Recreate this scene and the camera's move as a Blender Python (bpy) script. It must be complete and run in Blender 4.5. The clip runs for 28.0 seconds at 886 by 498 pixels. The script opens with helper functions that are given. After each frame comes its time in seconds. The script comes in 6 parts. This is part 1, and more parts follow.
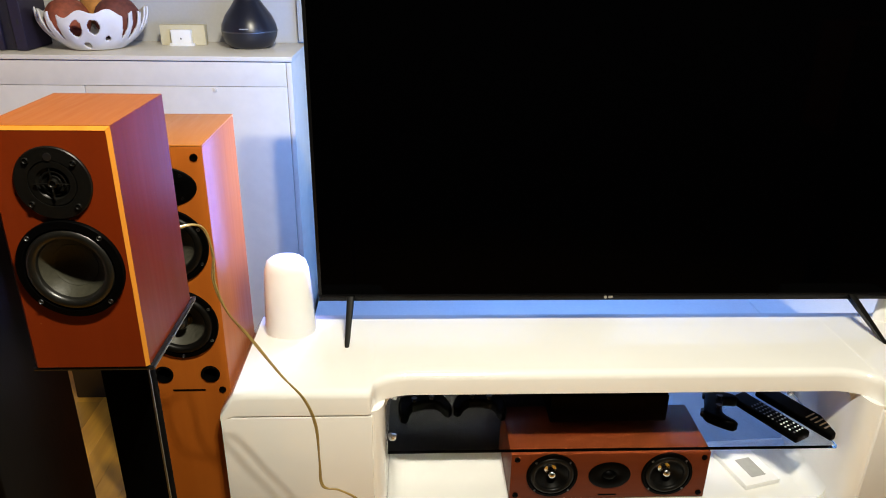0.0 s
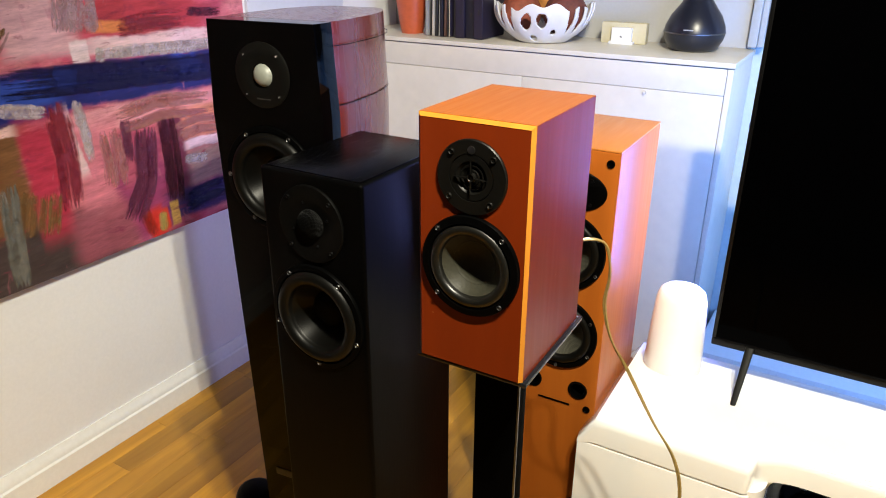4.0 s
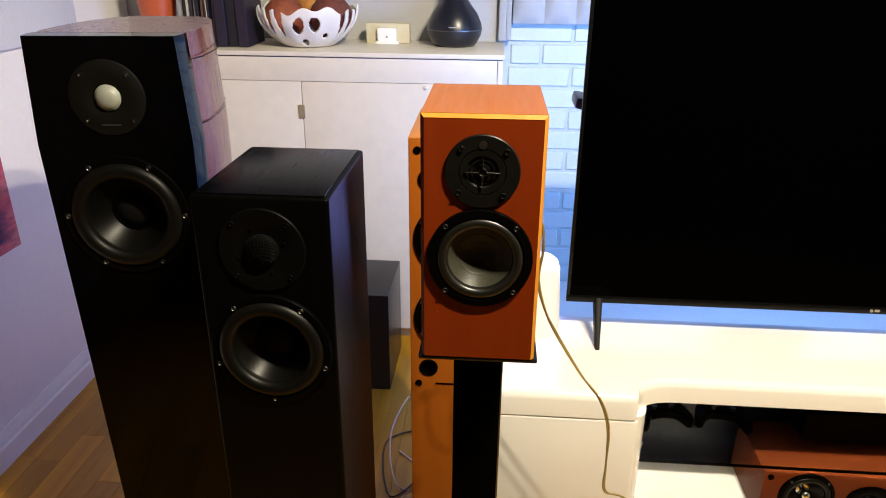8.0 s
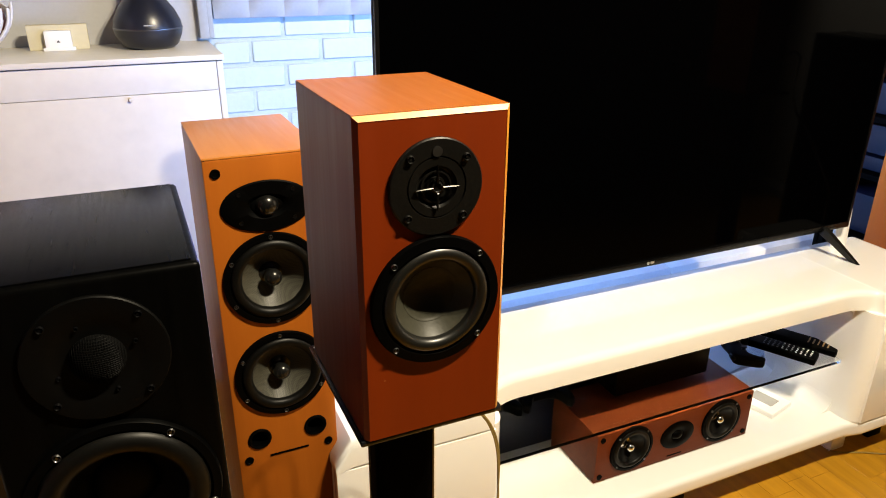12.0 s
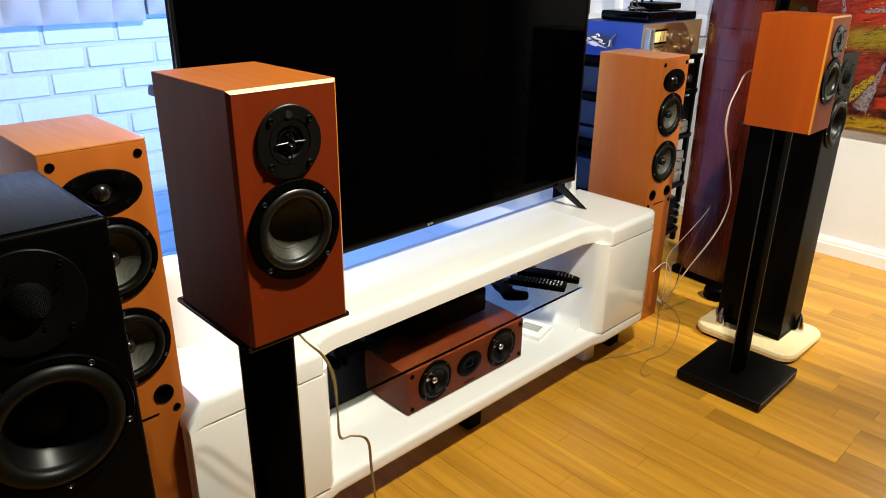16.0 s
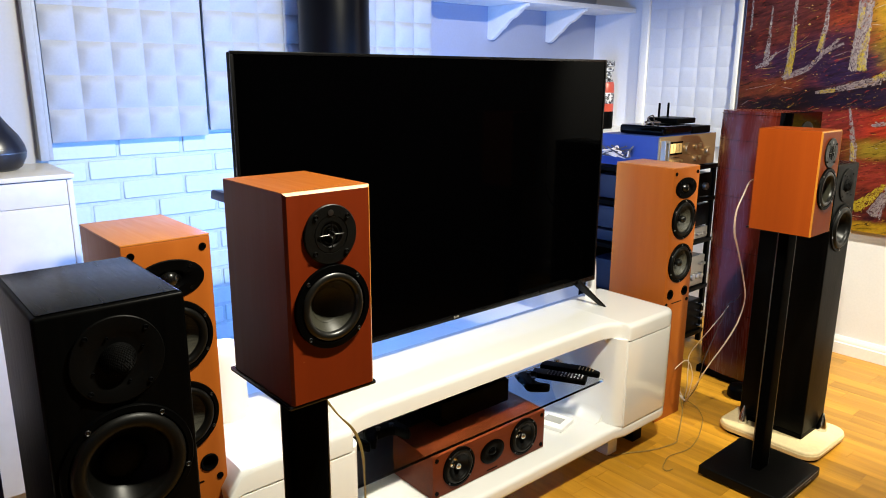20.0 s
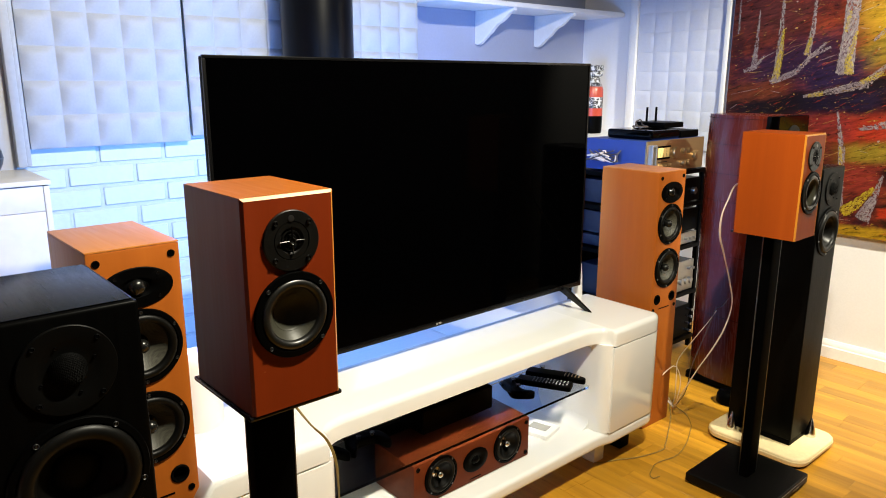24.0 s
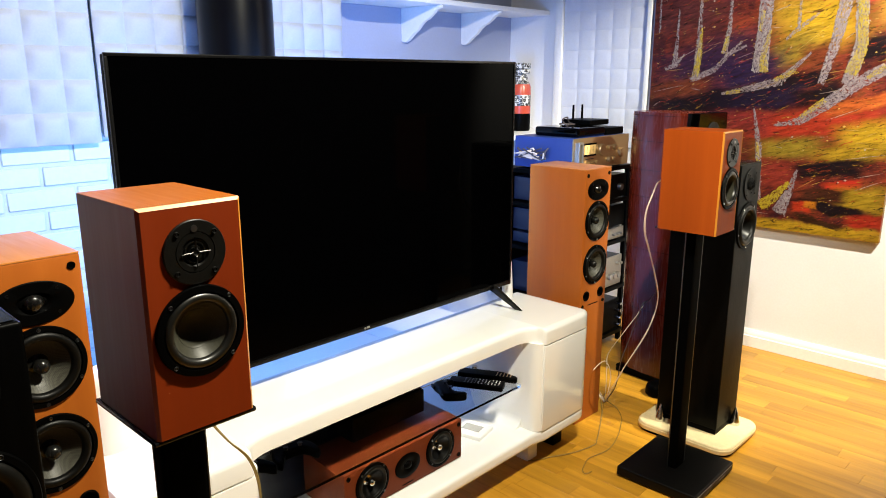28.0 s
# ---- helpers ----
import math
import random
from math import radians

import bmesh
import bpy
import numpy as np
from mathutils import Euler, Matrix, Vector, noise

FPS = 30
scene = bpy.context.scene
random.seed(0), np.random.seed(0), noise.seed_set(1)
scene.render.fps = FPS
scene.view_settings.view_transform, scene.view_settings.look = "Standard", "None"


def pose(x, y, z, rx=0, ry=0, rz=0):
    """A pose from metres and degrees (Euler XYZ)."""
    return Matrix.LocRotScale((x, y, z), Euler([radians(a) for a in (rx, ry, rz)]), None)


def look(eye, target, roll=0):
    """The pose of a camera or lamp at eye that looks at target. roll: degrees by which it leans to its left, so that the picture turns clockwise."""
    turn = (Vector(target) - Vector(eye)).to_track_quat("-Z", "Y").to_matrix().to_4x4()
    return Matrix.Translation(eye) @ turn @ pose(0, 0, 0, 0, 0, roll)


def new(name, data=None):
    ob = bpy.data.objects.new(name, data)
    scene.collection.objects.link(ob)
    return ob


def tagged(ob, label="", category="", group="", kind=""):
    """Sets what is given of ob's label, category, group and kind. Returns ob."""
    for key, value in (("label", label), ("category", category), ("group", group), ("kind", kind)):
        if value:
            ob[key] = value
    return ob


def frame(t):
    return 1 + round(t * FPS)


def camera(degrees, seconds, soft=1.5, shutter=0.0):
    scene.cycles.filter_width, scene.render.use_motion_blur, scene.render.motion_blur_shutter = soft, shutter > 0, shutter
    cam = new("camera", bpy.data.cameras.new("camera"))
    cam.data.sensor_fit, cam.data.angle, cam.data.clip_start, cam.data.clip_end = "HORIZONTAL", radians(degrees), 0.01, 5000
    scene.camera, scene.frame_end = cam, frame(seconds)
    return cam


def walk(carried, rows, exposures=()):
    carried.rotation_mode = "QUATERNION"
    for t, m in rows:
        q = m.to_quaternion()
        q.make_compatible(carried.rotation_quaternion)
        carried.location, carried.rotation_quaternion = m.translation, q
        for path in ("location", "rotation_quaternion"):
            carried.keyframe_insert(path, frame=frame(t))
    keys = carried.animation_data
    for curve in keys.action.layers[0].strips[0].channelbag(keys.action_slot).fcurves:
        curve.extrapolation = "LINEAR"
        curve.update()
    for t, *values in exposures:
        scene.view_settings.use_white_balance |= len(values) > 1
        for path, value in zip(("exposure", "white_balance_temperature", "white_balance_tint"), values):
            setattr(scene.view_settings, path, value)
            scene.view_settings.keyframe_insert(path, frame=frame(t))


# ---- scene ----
cam = camera(63.7, 28.0, 1.0)
METRES, EYE, TILT, LEAN, TURN = 1.66, 1.248, 0.0, 0.0, -2.6
ROWS = [
    (0.0, 0.0, 0.0, 0.0, 0.38, -23.18, -0.89),
    (0.5, -0.0165, -0.0067, -0.001, 8.0, -23.22, -0.7),
    (1.0, -0.0043, -0.0183, 0.0, 14.96, -23.26, -0.69),
    (1.5, 0.0245, -0.0137, 0.001, 22.16, -23.31, -0.65),
    (2.0, 0.0423, 0.0051, 0.0018, 28.56, -23.43, -0.58),
    (2.5, 0.0213, 0.0331, -0.0038, 31.47, -23.48, -0.42),
    (3.0, -0.007, 0.0553, -0.0083, 32.82, -23.48, -0.26),
    (3.5, -0.0267, 0.0731, -0.0108, 33.04, -23.47, -0.26),
    (5.5, -0.046, 0.0268, -0.0025, 30.29, -23.31, -0.1),
    (6.0, -0.0691, 0.0142, -0.0056, 27.54, -23.3, -0.16),
    (6.5, -0.1123, 0.0039, -0.0042, 24.06, -23.27, -0.26),
    (7.0, -0.1532, -0.0016, -0.0065, 19.55, -23.15, -0.28),
    (7.5, -0.1848, -0.005, -0.0079, 13.53, -23.05, -0.3),
    (8.0, -0.2144, -0.0041, -0.0119, 7.07, -22.99, -0.41),
    (8.5, -0.2345, 0.0084, -0.0168, 2.47, -22.99, -0.39),
    (9.0, -0.2535, 0.0395, -0.0245, -1.11, -22.98, -0.45),
    (9.5, -0.2675, 0.0767, -0.0288, -4.7, -22.91, -0.41),
    (10.0, -0.2786, 0.111, -0.0389, -8.66, -22.9, -0.41),
    (10.5, -0.2829, 0.1202, -0.0384, -11.96, -22.81, -0.53),
    (11.0, -0.3004, 0.1209, -0.034, -14.45, -22.74, -0.57),
    (11.5, -0.3304, 0.1245, -0.0375, -17.44, -22.75, -0.48),
    (12.0, -0.354, 0.1243, -0.0387, -21.32, -22.72, -0.4),
    (12.5, -0.3742, 0.1202, -0.0362, -25.42, -22.68, -0.39),
    (13.0, -0.3844, 0.109, -0.0369, -29.53, -22.64, -0.37),
    (13.5, -0.3871, 0.1004, -0.0344, -33.78, -22.64, -0.35),
    (15.5, -0.4404, 0.0521, -0.0322, -40.88, -22.55, -0.6),
    (16.0, -0.4572, 0.0267, -0.0321, -41.02, -22.24, -0.57),
    (16.5, -0.474, 0.007, -0.0279, -41.08, -21.26, -0.48),
    (17.0, -0.4981, -0.0088, -0.0259, -40.84, -19.36, -0.45),
    (17.5, -0.5112, -0.02, -0.0222, -40.24, -17.55, -0.38),
    (18.0, -0.5115, -0.0244, -0.0216, -39.48, -15.84, -0.4),
    (18.5, -0.5117, -0.0319, -0.0218, -38.96, -14.79, -0.37),
    (19.0, -0.5077, -0.0422, -0.0196, -38.53, -14.12, -0.31),
    (19.5, -0.5064, -0.0508, -0.0199, -38.2, -13.95, -0.3),
    (20.0, -0.5045, -0.0572, -0.0188, -38.02, -13.83, -0.24),
    (20.5, -0.502, -0.0546, -0.0189, -37.97, -13.56, -0.18),
    (21.0, -0.4968, -0.0448, -0.0208, -37.8, -13.39, -0.14),
    (21.5, -0.4858, -0.0385, -0.0226, -37.64, -13.36, -0.15),
    (23.5, -0.4797, -0.0511, -0.0236, -37.95, -13.35, -0.1),
    (24.0, -0.4769, -0.0628, -0.0215, -38.31, -13.38, -0.07),
    (24.5, -0.4724, -0.0699, -0.0213, -38.85, -13.4, -0.06),
    (25.0, -0.4658, -0.073, -0.022, -39.57, -13.47, -0.04),
    (25.5, -0.4607, -0.0729, -0.0194, -40.18, -13.48, -0.01),
    (26.0, -0.4552, -0.0697, -0.0178, -40.91, -13.51, -0.03),
    (26.5, -0.4503, -0.0679, -0.0171, -41.56, -13.54, -0.03),
    (27.0, -0.4485, -0.0671, -0.0143, -42.23, -13.56, -0.01),
    (27.5, -0.4477, -0.0653, -0.0177, -42.87, -13.58, 0.01),
    (28.0, -0.4516, -0.0552, -0.0194, -43.59, -13.59, -0.01),
]
walk(cam, [(t, pose(0, 0, EYE, TILT, LEAN, TURN) @ pose(METRES * x, METRES * y, METRES * z, 90 + pitch, roll, yaw)) for t, x, y, z, yaw, pitch, roll in ROWS],
     [(0.0, -0.30, 6350, 10), (2.0, -0.20, 6350, 10), (3.0, 0.08, 6350, 9), (6.5, 0.10, 6350, 9), (9.0, -0.22, 7300, 12), (12.5, 0.0, 7050, 12), (16.0, -0.18, 6100, 9), (18.5, -0.10, 5950, 9), (20.0, -0.06, 6200, 9), (24.0, -0.05, 6350, 9), (25.0, 0.02, 6350, 9), (28.0, 0.04, 6250, 9)])

# ---- light ----
world = bpy.data.worlds.new("room_dark")
world.use_nodes = True
world.node_tree.nodes["Background"].inputs[0].default_value = (0.9, 0.8, 0.7, 1)
world.node_tree.nodes["Background"].inputs[1].default_value = 0.004
scene.world = world
scene.view_settings.exposure = 0.0


def lamp(name, kind, m, watts, colour, size, size_y=0.0):
    data = bpy.data.lights.new(name, kind)
    data.energy, data.color = watts, colour
    if kind == "AREA":
        data.shape, data.size, data.size_y = "RECTANGLE", size, size_y
    else:
        data.shadow_soft_size = size
    ob = new(name, data)
    ob.matrix_world = m
    return ob


WARM = (1.0, 0.92, 0.72)


def spot(name, m, watts, cone, blend=0.6, size=0.04):
    ob = lamp(name, "SPOT", m, watts, WARM, size)
    ob.data.spot_size, ob.data.spot_blend = radians(cone), blend
    return ob


for bulb_x in (0.267, 0.116):
    spot("ceiling_spot", look((bulb_x, 0.30, 2.08), (bulb_x, 1.50, 0.5)), 122, 124, 0.45, 0.02)
# extra spot added to brighten the right wall and painting, source unknown
spot("ceiling_spot", look((1.66, -0.15, 2.08), (2.40, 0.90, 0.78)), 375, 76, 0.5, 0.02)
BLUE, VIOLET = (0.15, 0.37, 1.0), (0.30, 0.34, 1.0)
lamp("led_backlight", "AREA", look((0.42, 1.47, 0.95), (0.42, 2.4, 0.95)), 21, BLUE, 1.1, 0.50)
lamp("led_backlight", "AREA", look((0.42, 1.44, 0.60), (0.42, 2.4, 0.10)), 2, BLUE, 1.1, 0.05)
lamp("led_backlight", "AREA", look((1.00, 1.47, 0.95), (1.32, 2.4, 0.90)), 9, BLUE, 0.02, 0.55)
lamp("led_backlight", "AREA", look((-0.197, 1.402, 0.84), (-1.2, 1.34, 0.76)), 5, VIOLET, 0.02, 0.42)


# ---- materials ----
def nodes_of(name):
    mat = bpy.data.materials.new(name)
    mat.use_nodes = True
    tree = mat.node_tree
    return mat, tree, tree.nodes["Principled BSDF"]


def node(tree, kind, **given):
    made = tree.nodes.new(kind)
    for key, value in given.items():
        made.inputs[key.replace("_", " ")].default_value = value
    return made


def ramp(tree, source, stops):
    made = tree.nodes.new("ShaderNodeValToRGB")
    while len(made.color_ramp.elements) < len(stops):
        made.color_ramp.elements.new(0.5)
    for el, (at, c) in zip(made.color_ramp.elements, stops):
        el.position, el.color = at, (*c, 1)
    tree.links.new(source, made.inputs[0])
    return made.outputs[0]


def mapped(tree, scale):
    coords, mp = tree.nodes.new("ShaderNodeTexCoord"), tree.nodes.new("ShaderNodeMapping")
    mp.inputs["Scale"].default_value = scale
    tree.links.new(coords.outputs["Object"], mp.inputs[0])
    return mp.outputs[0]


def relief(tree, bsdf, source, strength, distance=0.001):
    bump = node(tree, "ShaderNodeBump", Strength=strength, Distance=distance)
    tree.links.new(source, bump.inputs["Height"])
    tree.links.new(bump.outputs[0], bsdf.inputs["Normal"])


def plain(name, colour, rough, metal=0.0, spread=0.12, grain=60.0, bump=0.08, coat=0.0, rough_spread=0.1, shine=0.5):
    """A surface of one colour with fine grain, faint blotches and uneven gloss."""
    mat, tree, bsdf = nodes_of(name)
    where = mapped(tree, (1, 1, 1))
    fine = node(tree, "ShaderNodeTexNoise", Scale=grain, Detail=5.0)
    broad = node(tree, "ShaderNodeTexNoise", Scale=4.0, Detail=3.0)
    for n in (fine, broad):
        tree.links.new(where, n.inputs["Vector"])
    mix = node(tree, "ShaderNodeMath", Value=0.5)
    mix.operation = "MULTIPLY_ADD"
    mix.inputs[1].default_value = 0.5
    tree.links.new(fine.outputs[0], mix.inputs[0])
    half = node(tree, "ShaderNodeMath")
    half.operation = "MULTIPLY"
    half.inputs[1].default_value = 0.5
    tree.links.new(broad.outputs[0], half.inputs[0])
    tree.links.new(half.outputs[0], mix.inputs[2])
    dark = tuple(c * (1 - spread) for c in colour)
    light = tuple(min(1, c * (1 + spread)) for c in colour)
    tree.links.new(ramp(tree, mix.outputs[0], [(0.3, dark), (0.7, light)]), bsdf.inputs["Base Color"])
    r = node(tree, "ShaderNodeMapRange")
    r.inputs[3].default_value, r.inputs[4].default_value = max(0.02, rough - rough_spread), min(1, rough + rough_spread)
    tree.links.new(broad.outputs[0], r.inputs[0])
    tree.links.new(r.outputs[0], bsdf.inputs["Roughness"])
    bsdf.inputs["Metallic"].default_value, bsdf.inputs["Specular IOR Level"].default_value = metal, shine
    if coat:
        bsdf.inputs["Coat Weight"].default_value, bsdf.inputs["Coat Roughness"].default_value = coat, 0.06
    if bump:
        relief(tree, bsdf, fine.outputs[0], bump)
    return mat


def veneer(name, dark, light, rough, axis=2, scale=1.0, coat=0.0, bump=0.12, by_object=0.0, shine=0.5, satin=0.12):
    """Wood veneer with its grain along one axis."""
    mat, tree, bsdf = nodes_of(name)
    stretch = [26.0 * scale] * 3
    stretch[axis] = 1.6 * scale
    where = mapped(tree, stretch)
    if by_object:
        info, add = tree.nodes.new("ShaderNodeObjectInfo"), tree.nodes.new("ShaderNodeVectorMath")
        comb = tree.nodes.new("ShaderNodeVectorMath")
        comb.operation = "SCALE"
        comb.inputs[0].default_value = (37.0, 91.0, 53.0)
        tree.links.new(info.outputs["Random"], comb.inputs["Scale"])
        tree.links.new(where, add.inputs[0])
        tree.links.new(comb.outputs[0], add.inputs[1])
        where = add.outputs[0]
    grain = node(tree, "ShaderNodeTexNoise", Scale=1.0, Detail=7.0, Roughness=0.62, Distortion=0.4)
    pores = node(tree, "ShaderNodeTexNoise", Scale=9.0, Detail=3.0)
    for n in (grain, pores):
        tree.links.new(where, n.inputs["Vector"])
    col = ramp(tree, grain.outputs[0], [(0.25, dark), (0.52, tuple((a + b) / 2 for a, b in zip(dark, light))), (0.75, light)])
    if by_object:
        hsv = tree.nodes.new("ShaderNodeHueSaturation")
        rng = node(tree, "ShaderNodeMapRange")
        rng.inputs[3].default_value, rng.inputs[4].default_value = 1 - by_object, 1 + by_object
        tree.links.new(info.outputs["Random"], rng.inputs[0])
        tree.links.new(rng.outputs[0], hsv.inputs["Value"])
        tree.links.new(col, hsv.inputs["Color"])
        col = hsv.outputs[0]
    tree.links.new(col, bsdf.inputs["Base Color"])
    r = node(tree, "ShaderNodeMapRange")
    r.inputs[3].default_value, r.inputs[4].default_value = max(0.03, rough - 0.08), rough + 0.12
    tree.links.new(pores.outputs[0], r.inputs[0])
    tree.links.new(r.outputs[0], bsdf.inputs["Roughness"])
    if coat:
        bsdf.inputs["Coat Weight"].default_value, bsdf.inputs["Coat Roughness"].default_value = coat, satin
    bsdf.inputs["Specular IOR Level"].default_value = shine
    relief(tree, bsdf, pores.outputs[0], bump, 0.0006)
    return mat


def woven(name, colour, rough, size=420.0, shine=0.3):
    """Woven fibre cone."""
    mat, tree, bsdf = nodes_of(name)
    where = mapped(tree, (1, 1, 1))
    check = node(tree, "ShaderNodeTexChecker", Scale=size, Color1=(*colour, 1), Color2=(*(c * 0.45 for c in colour), 1))
    tree.links.new(where, check.inputs["Vector"])
    tree.links.new(check.outputs[0], bsdf.inputs["Base Color"])
    bsdf.inputs["Roughness"].default_value, bsdf.inputs["Specular IOR Level"].default_value = rough, shine
    relief(tree, bsdf, check.outputs[1], 0.4, 0.0005)
    return mat


def glass(name, tint, rough=0.0, bend=1.45):
    mat, tree, bsdf = nodes_of(name)
    bsdf.inputs["Base Color"].default_value = (*tint, 1)
    bsdf.inputs["Transmission Weight"].default_value, bsdf.inputs["Roughness"].default_value = 1.0, rough
    bsdf.inputs["IOR"].default_value = bend
    return mat


def glow(name, colour, strength):
    mat, tree, bsdf = nodes_of(name)
    bsdf.inputs["Base Color"].default_value = (*colour, 1)
    bsdf.inputs["Emission Color"].default_value, bsdf.inputs["Emission Strength"].default_value = (*colour, 1), strength
    return mat


def painting(name, ground, patches, wobble, seed, brush=(60, 60, 9), slant=0.0, vary=0.3, accents=()):
    """Brushed paint on canvas: soft patches (middle u, v, half sizes, lean, softness, colour) in the canvas's own metres."""
    mat, tree, bsdf = nodes_of(name)
    link = tree.links.new
    where = mapped(tree, (1, 1, 1))
    wave = node(tree, "ShaderNodeTexNoise", Scale=7.0, Detail=6.0, Roughness=0.65)
    off = tree.nodes.new("ShaderNodeVectorMath")
    off.operation = "ADD"
    off.inputs[1].default_value = (seed, seed * 2, seed * 3)
    link(where, off.inputs[0])
    link(off.outputs[0], wave.inputs["Vector"])
    centred = tree.nodes.new("ShaderNodeVectorMath")
    centred.operation = "MULTIPLY_ADD"
    centred.inputs[1].default_value = (wobble,) * 3
    centred.inputs[2].default_value = (-wobble / 2,) * 3
    link(wave.outputs["Color"], centred.inputs[0])
    add = tree.nodes.new("ShaderNodeVectorMath")
    link(where, add.inputs[0])
    link(centred.outputs[0], add.inputs[1])
    streak = node(tree, "ShaderNodeTexNoise", Scale=1.0, Detail=8.0, Roughness=0.7)
    smear = tree.nodes.new("ShaderNodeMapping")
    smear.vector_type = "TEXTURE"
    smear.inputs["Scale"].default_value, smear.inputs["Rotation"].default_value = [1 / b for b in brush], (radians(slant), 0, 0)
    link(where, smear.inputs[0])
    link(smear.outputs[0], streak.inputs["Vector"])
    col = ramp(tree, wave.outputs[0], ground)
    for u, v, hu, hv, lean, soft, colour in patches:
        mp = tree.nodes.new("ShaderNodeMapping")
        mp.vector_type = "TEXTURE"
        mp.inputs["Location"].default_value = (0, u, v)
        mp.inputs["Rotation"].default_value = (radians(lean), 0, 0)
        mp.inputs["Scale"].default_value = (1, hu, hv)
        link(add.outputs[0], mp.inputs[0])
        flat = tree.nodes.new("ShaderNodeVectorMath")
        flat.operation = "MULTIPLY"
        flat.inputs[1].default_value = (0, 1, 1)
        link(mp.outputs[0], flat.inputs[0])
        power = tree.nodes.new("ShaderNodeVectorMath")
        power.operation = "ABSOLUTE"
        link(flat.outputs[0], power.inputs[0])
        sep = tree.nodes.new("ShaderNodeSeparateXYZ")
        link(power.outputs[0], sep.inputs[0])
        big = tree.nodes.new("ShaderNodeMath")
        big.operation = "SMOOTH_MAX"
        big.inputs[2].default_value = 0.35
        link(sep.outputs[1], big.inputs[0])
        link(sep.outputs[2], big.inputs[1])
        rough = tree.nodes.new("ShaderNodeMath")
        rough.operation = "MULTIPLY_ADD"
        rough.inputs[1].default_value = 0.7 * soft + 0.25
        link(streak.outputs[0], rough.inputs[0])
        link(big.outputs[0], rough.inputs[2])
        rng = node(tree, "ShaderNodeMapRange")
        rng.interpolation_type = "SMOOTHSTEP"
        rng.inputs[1].default_value, rng.inputs[2].default_value = 1.15 - soft * 0.6 + 0.15, 1.15 + soft * 0.6 + 0.15
        rng.inputs[3].default_value, rng.inputs[4].default_value = 1.0, 0.0
        link(rough.outputs[0], rng.inputs[0])
        mix = tree.nodes.new("ShaderNodeMix")
        mix.data_type = "RGBA"
        link(rng.outputs[0], mix.inputs[0])
        link(col, mix.inputs[6])
        mix.inputs[7].default_value = (*colour, 1)
        col = mix.outputs[2]
    for size, turn, place, low, high, colour in accents:
        mp = tree.nodes.new("ShaderNodeMapping")
        mp.vector_type = "TEXTURE"
        mp.inputs["Scale"].default_value, mp.inputs["Rotation"].default_value, mp.inputs["Location"].default_value = [1 / b for b in size], (radians(turn), 0, 0), (place, place, place)
        link(add.outputs[0], mp.inputs[0])
        dab = node(tree, "ShaderNodeTexNoise", Scale=1.0, Detail=5.0, Roughness=0.6, Distortion=0.6)
        link(mp.outputs[0], dab.inputs["Vector"])
        rng = node(tree, "ShaderNodeMapRange")
        rng.inputs[1].default_value, rng.inputs[2].default_value, rng.inputs[4].default_value = low, high, 0.85
        link(dab.outputs[0], rng.inputs[0])
        mix = tree.nodes.new("ShaderNodeMix")
        mix.data_type = "RGBA"
        link(rng.outputs[0], mix.inputs[0])
        link(col, mix.inputs[6])
        mix.inputs[7].default_value = (*colour, 1)
        col = mix.outputs[2]
    hsv = tree.nodes.new("ShaderNodeHueSaturation")
    rng = node(tree, "ShaderNodeMapRange")
    rng.inputs[1].default_value, rng.inputs[2].default_value = 0.28, 0.72
    rng.inputs[3].default_value, rng.inputs[4].default_value = 1 - vary, 1 + vary
    link(streak.outputs[0], rng.inputs[0])
    link(rng.outputs[0], hsv.inputs["Value"])
    link(col, hsv.inputs["Color"])
    link(hsv.outputs[0], bsdf.inputs["Base Color"])
    bsdf.inputs["Roughness"].default_value, bsdf.inputs["Specular IOR Level"].default_value = 0.42, 0.12
    relief(tree, bsdf, streak.outputs[0], 0.5, 0.002)
    return mat


def dabs(name, stops, rough=0.4):
    """Thick paint whose separate dabs differ in tone."""
    mat, tree, bsdf = nodes_of(name)
    geo = tree.nodes.new("ShaderNodeNewGeometry")
    tree.links.new(ramp(tree, geo.outputs["Random Per Island"], stops), bsdf.inputs["Base Color"])
    bsdf.inputs["Roughness"].default_value, bsdf.inputs["Specular IOR Level"].default_value = rough, 0.2
    fine = node(tree, "ShaderNodeTexNoise", Scale=160.0, Detail=4.0)
    tree.links.new(mapped(tree, (1, 1, 1)), fine.inputs["Vector"])
    relief(tree, bsdf, fine.outputs[0], 0.6)
    return mat


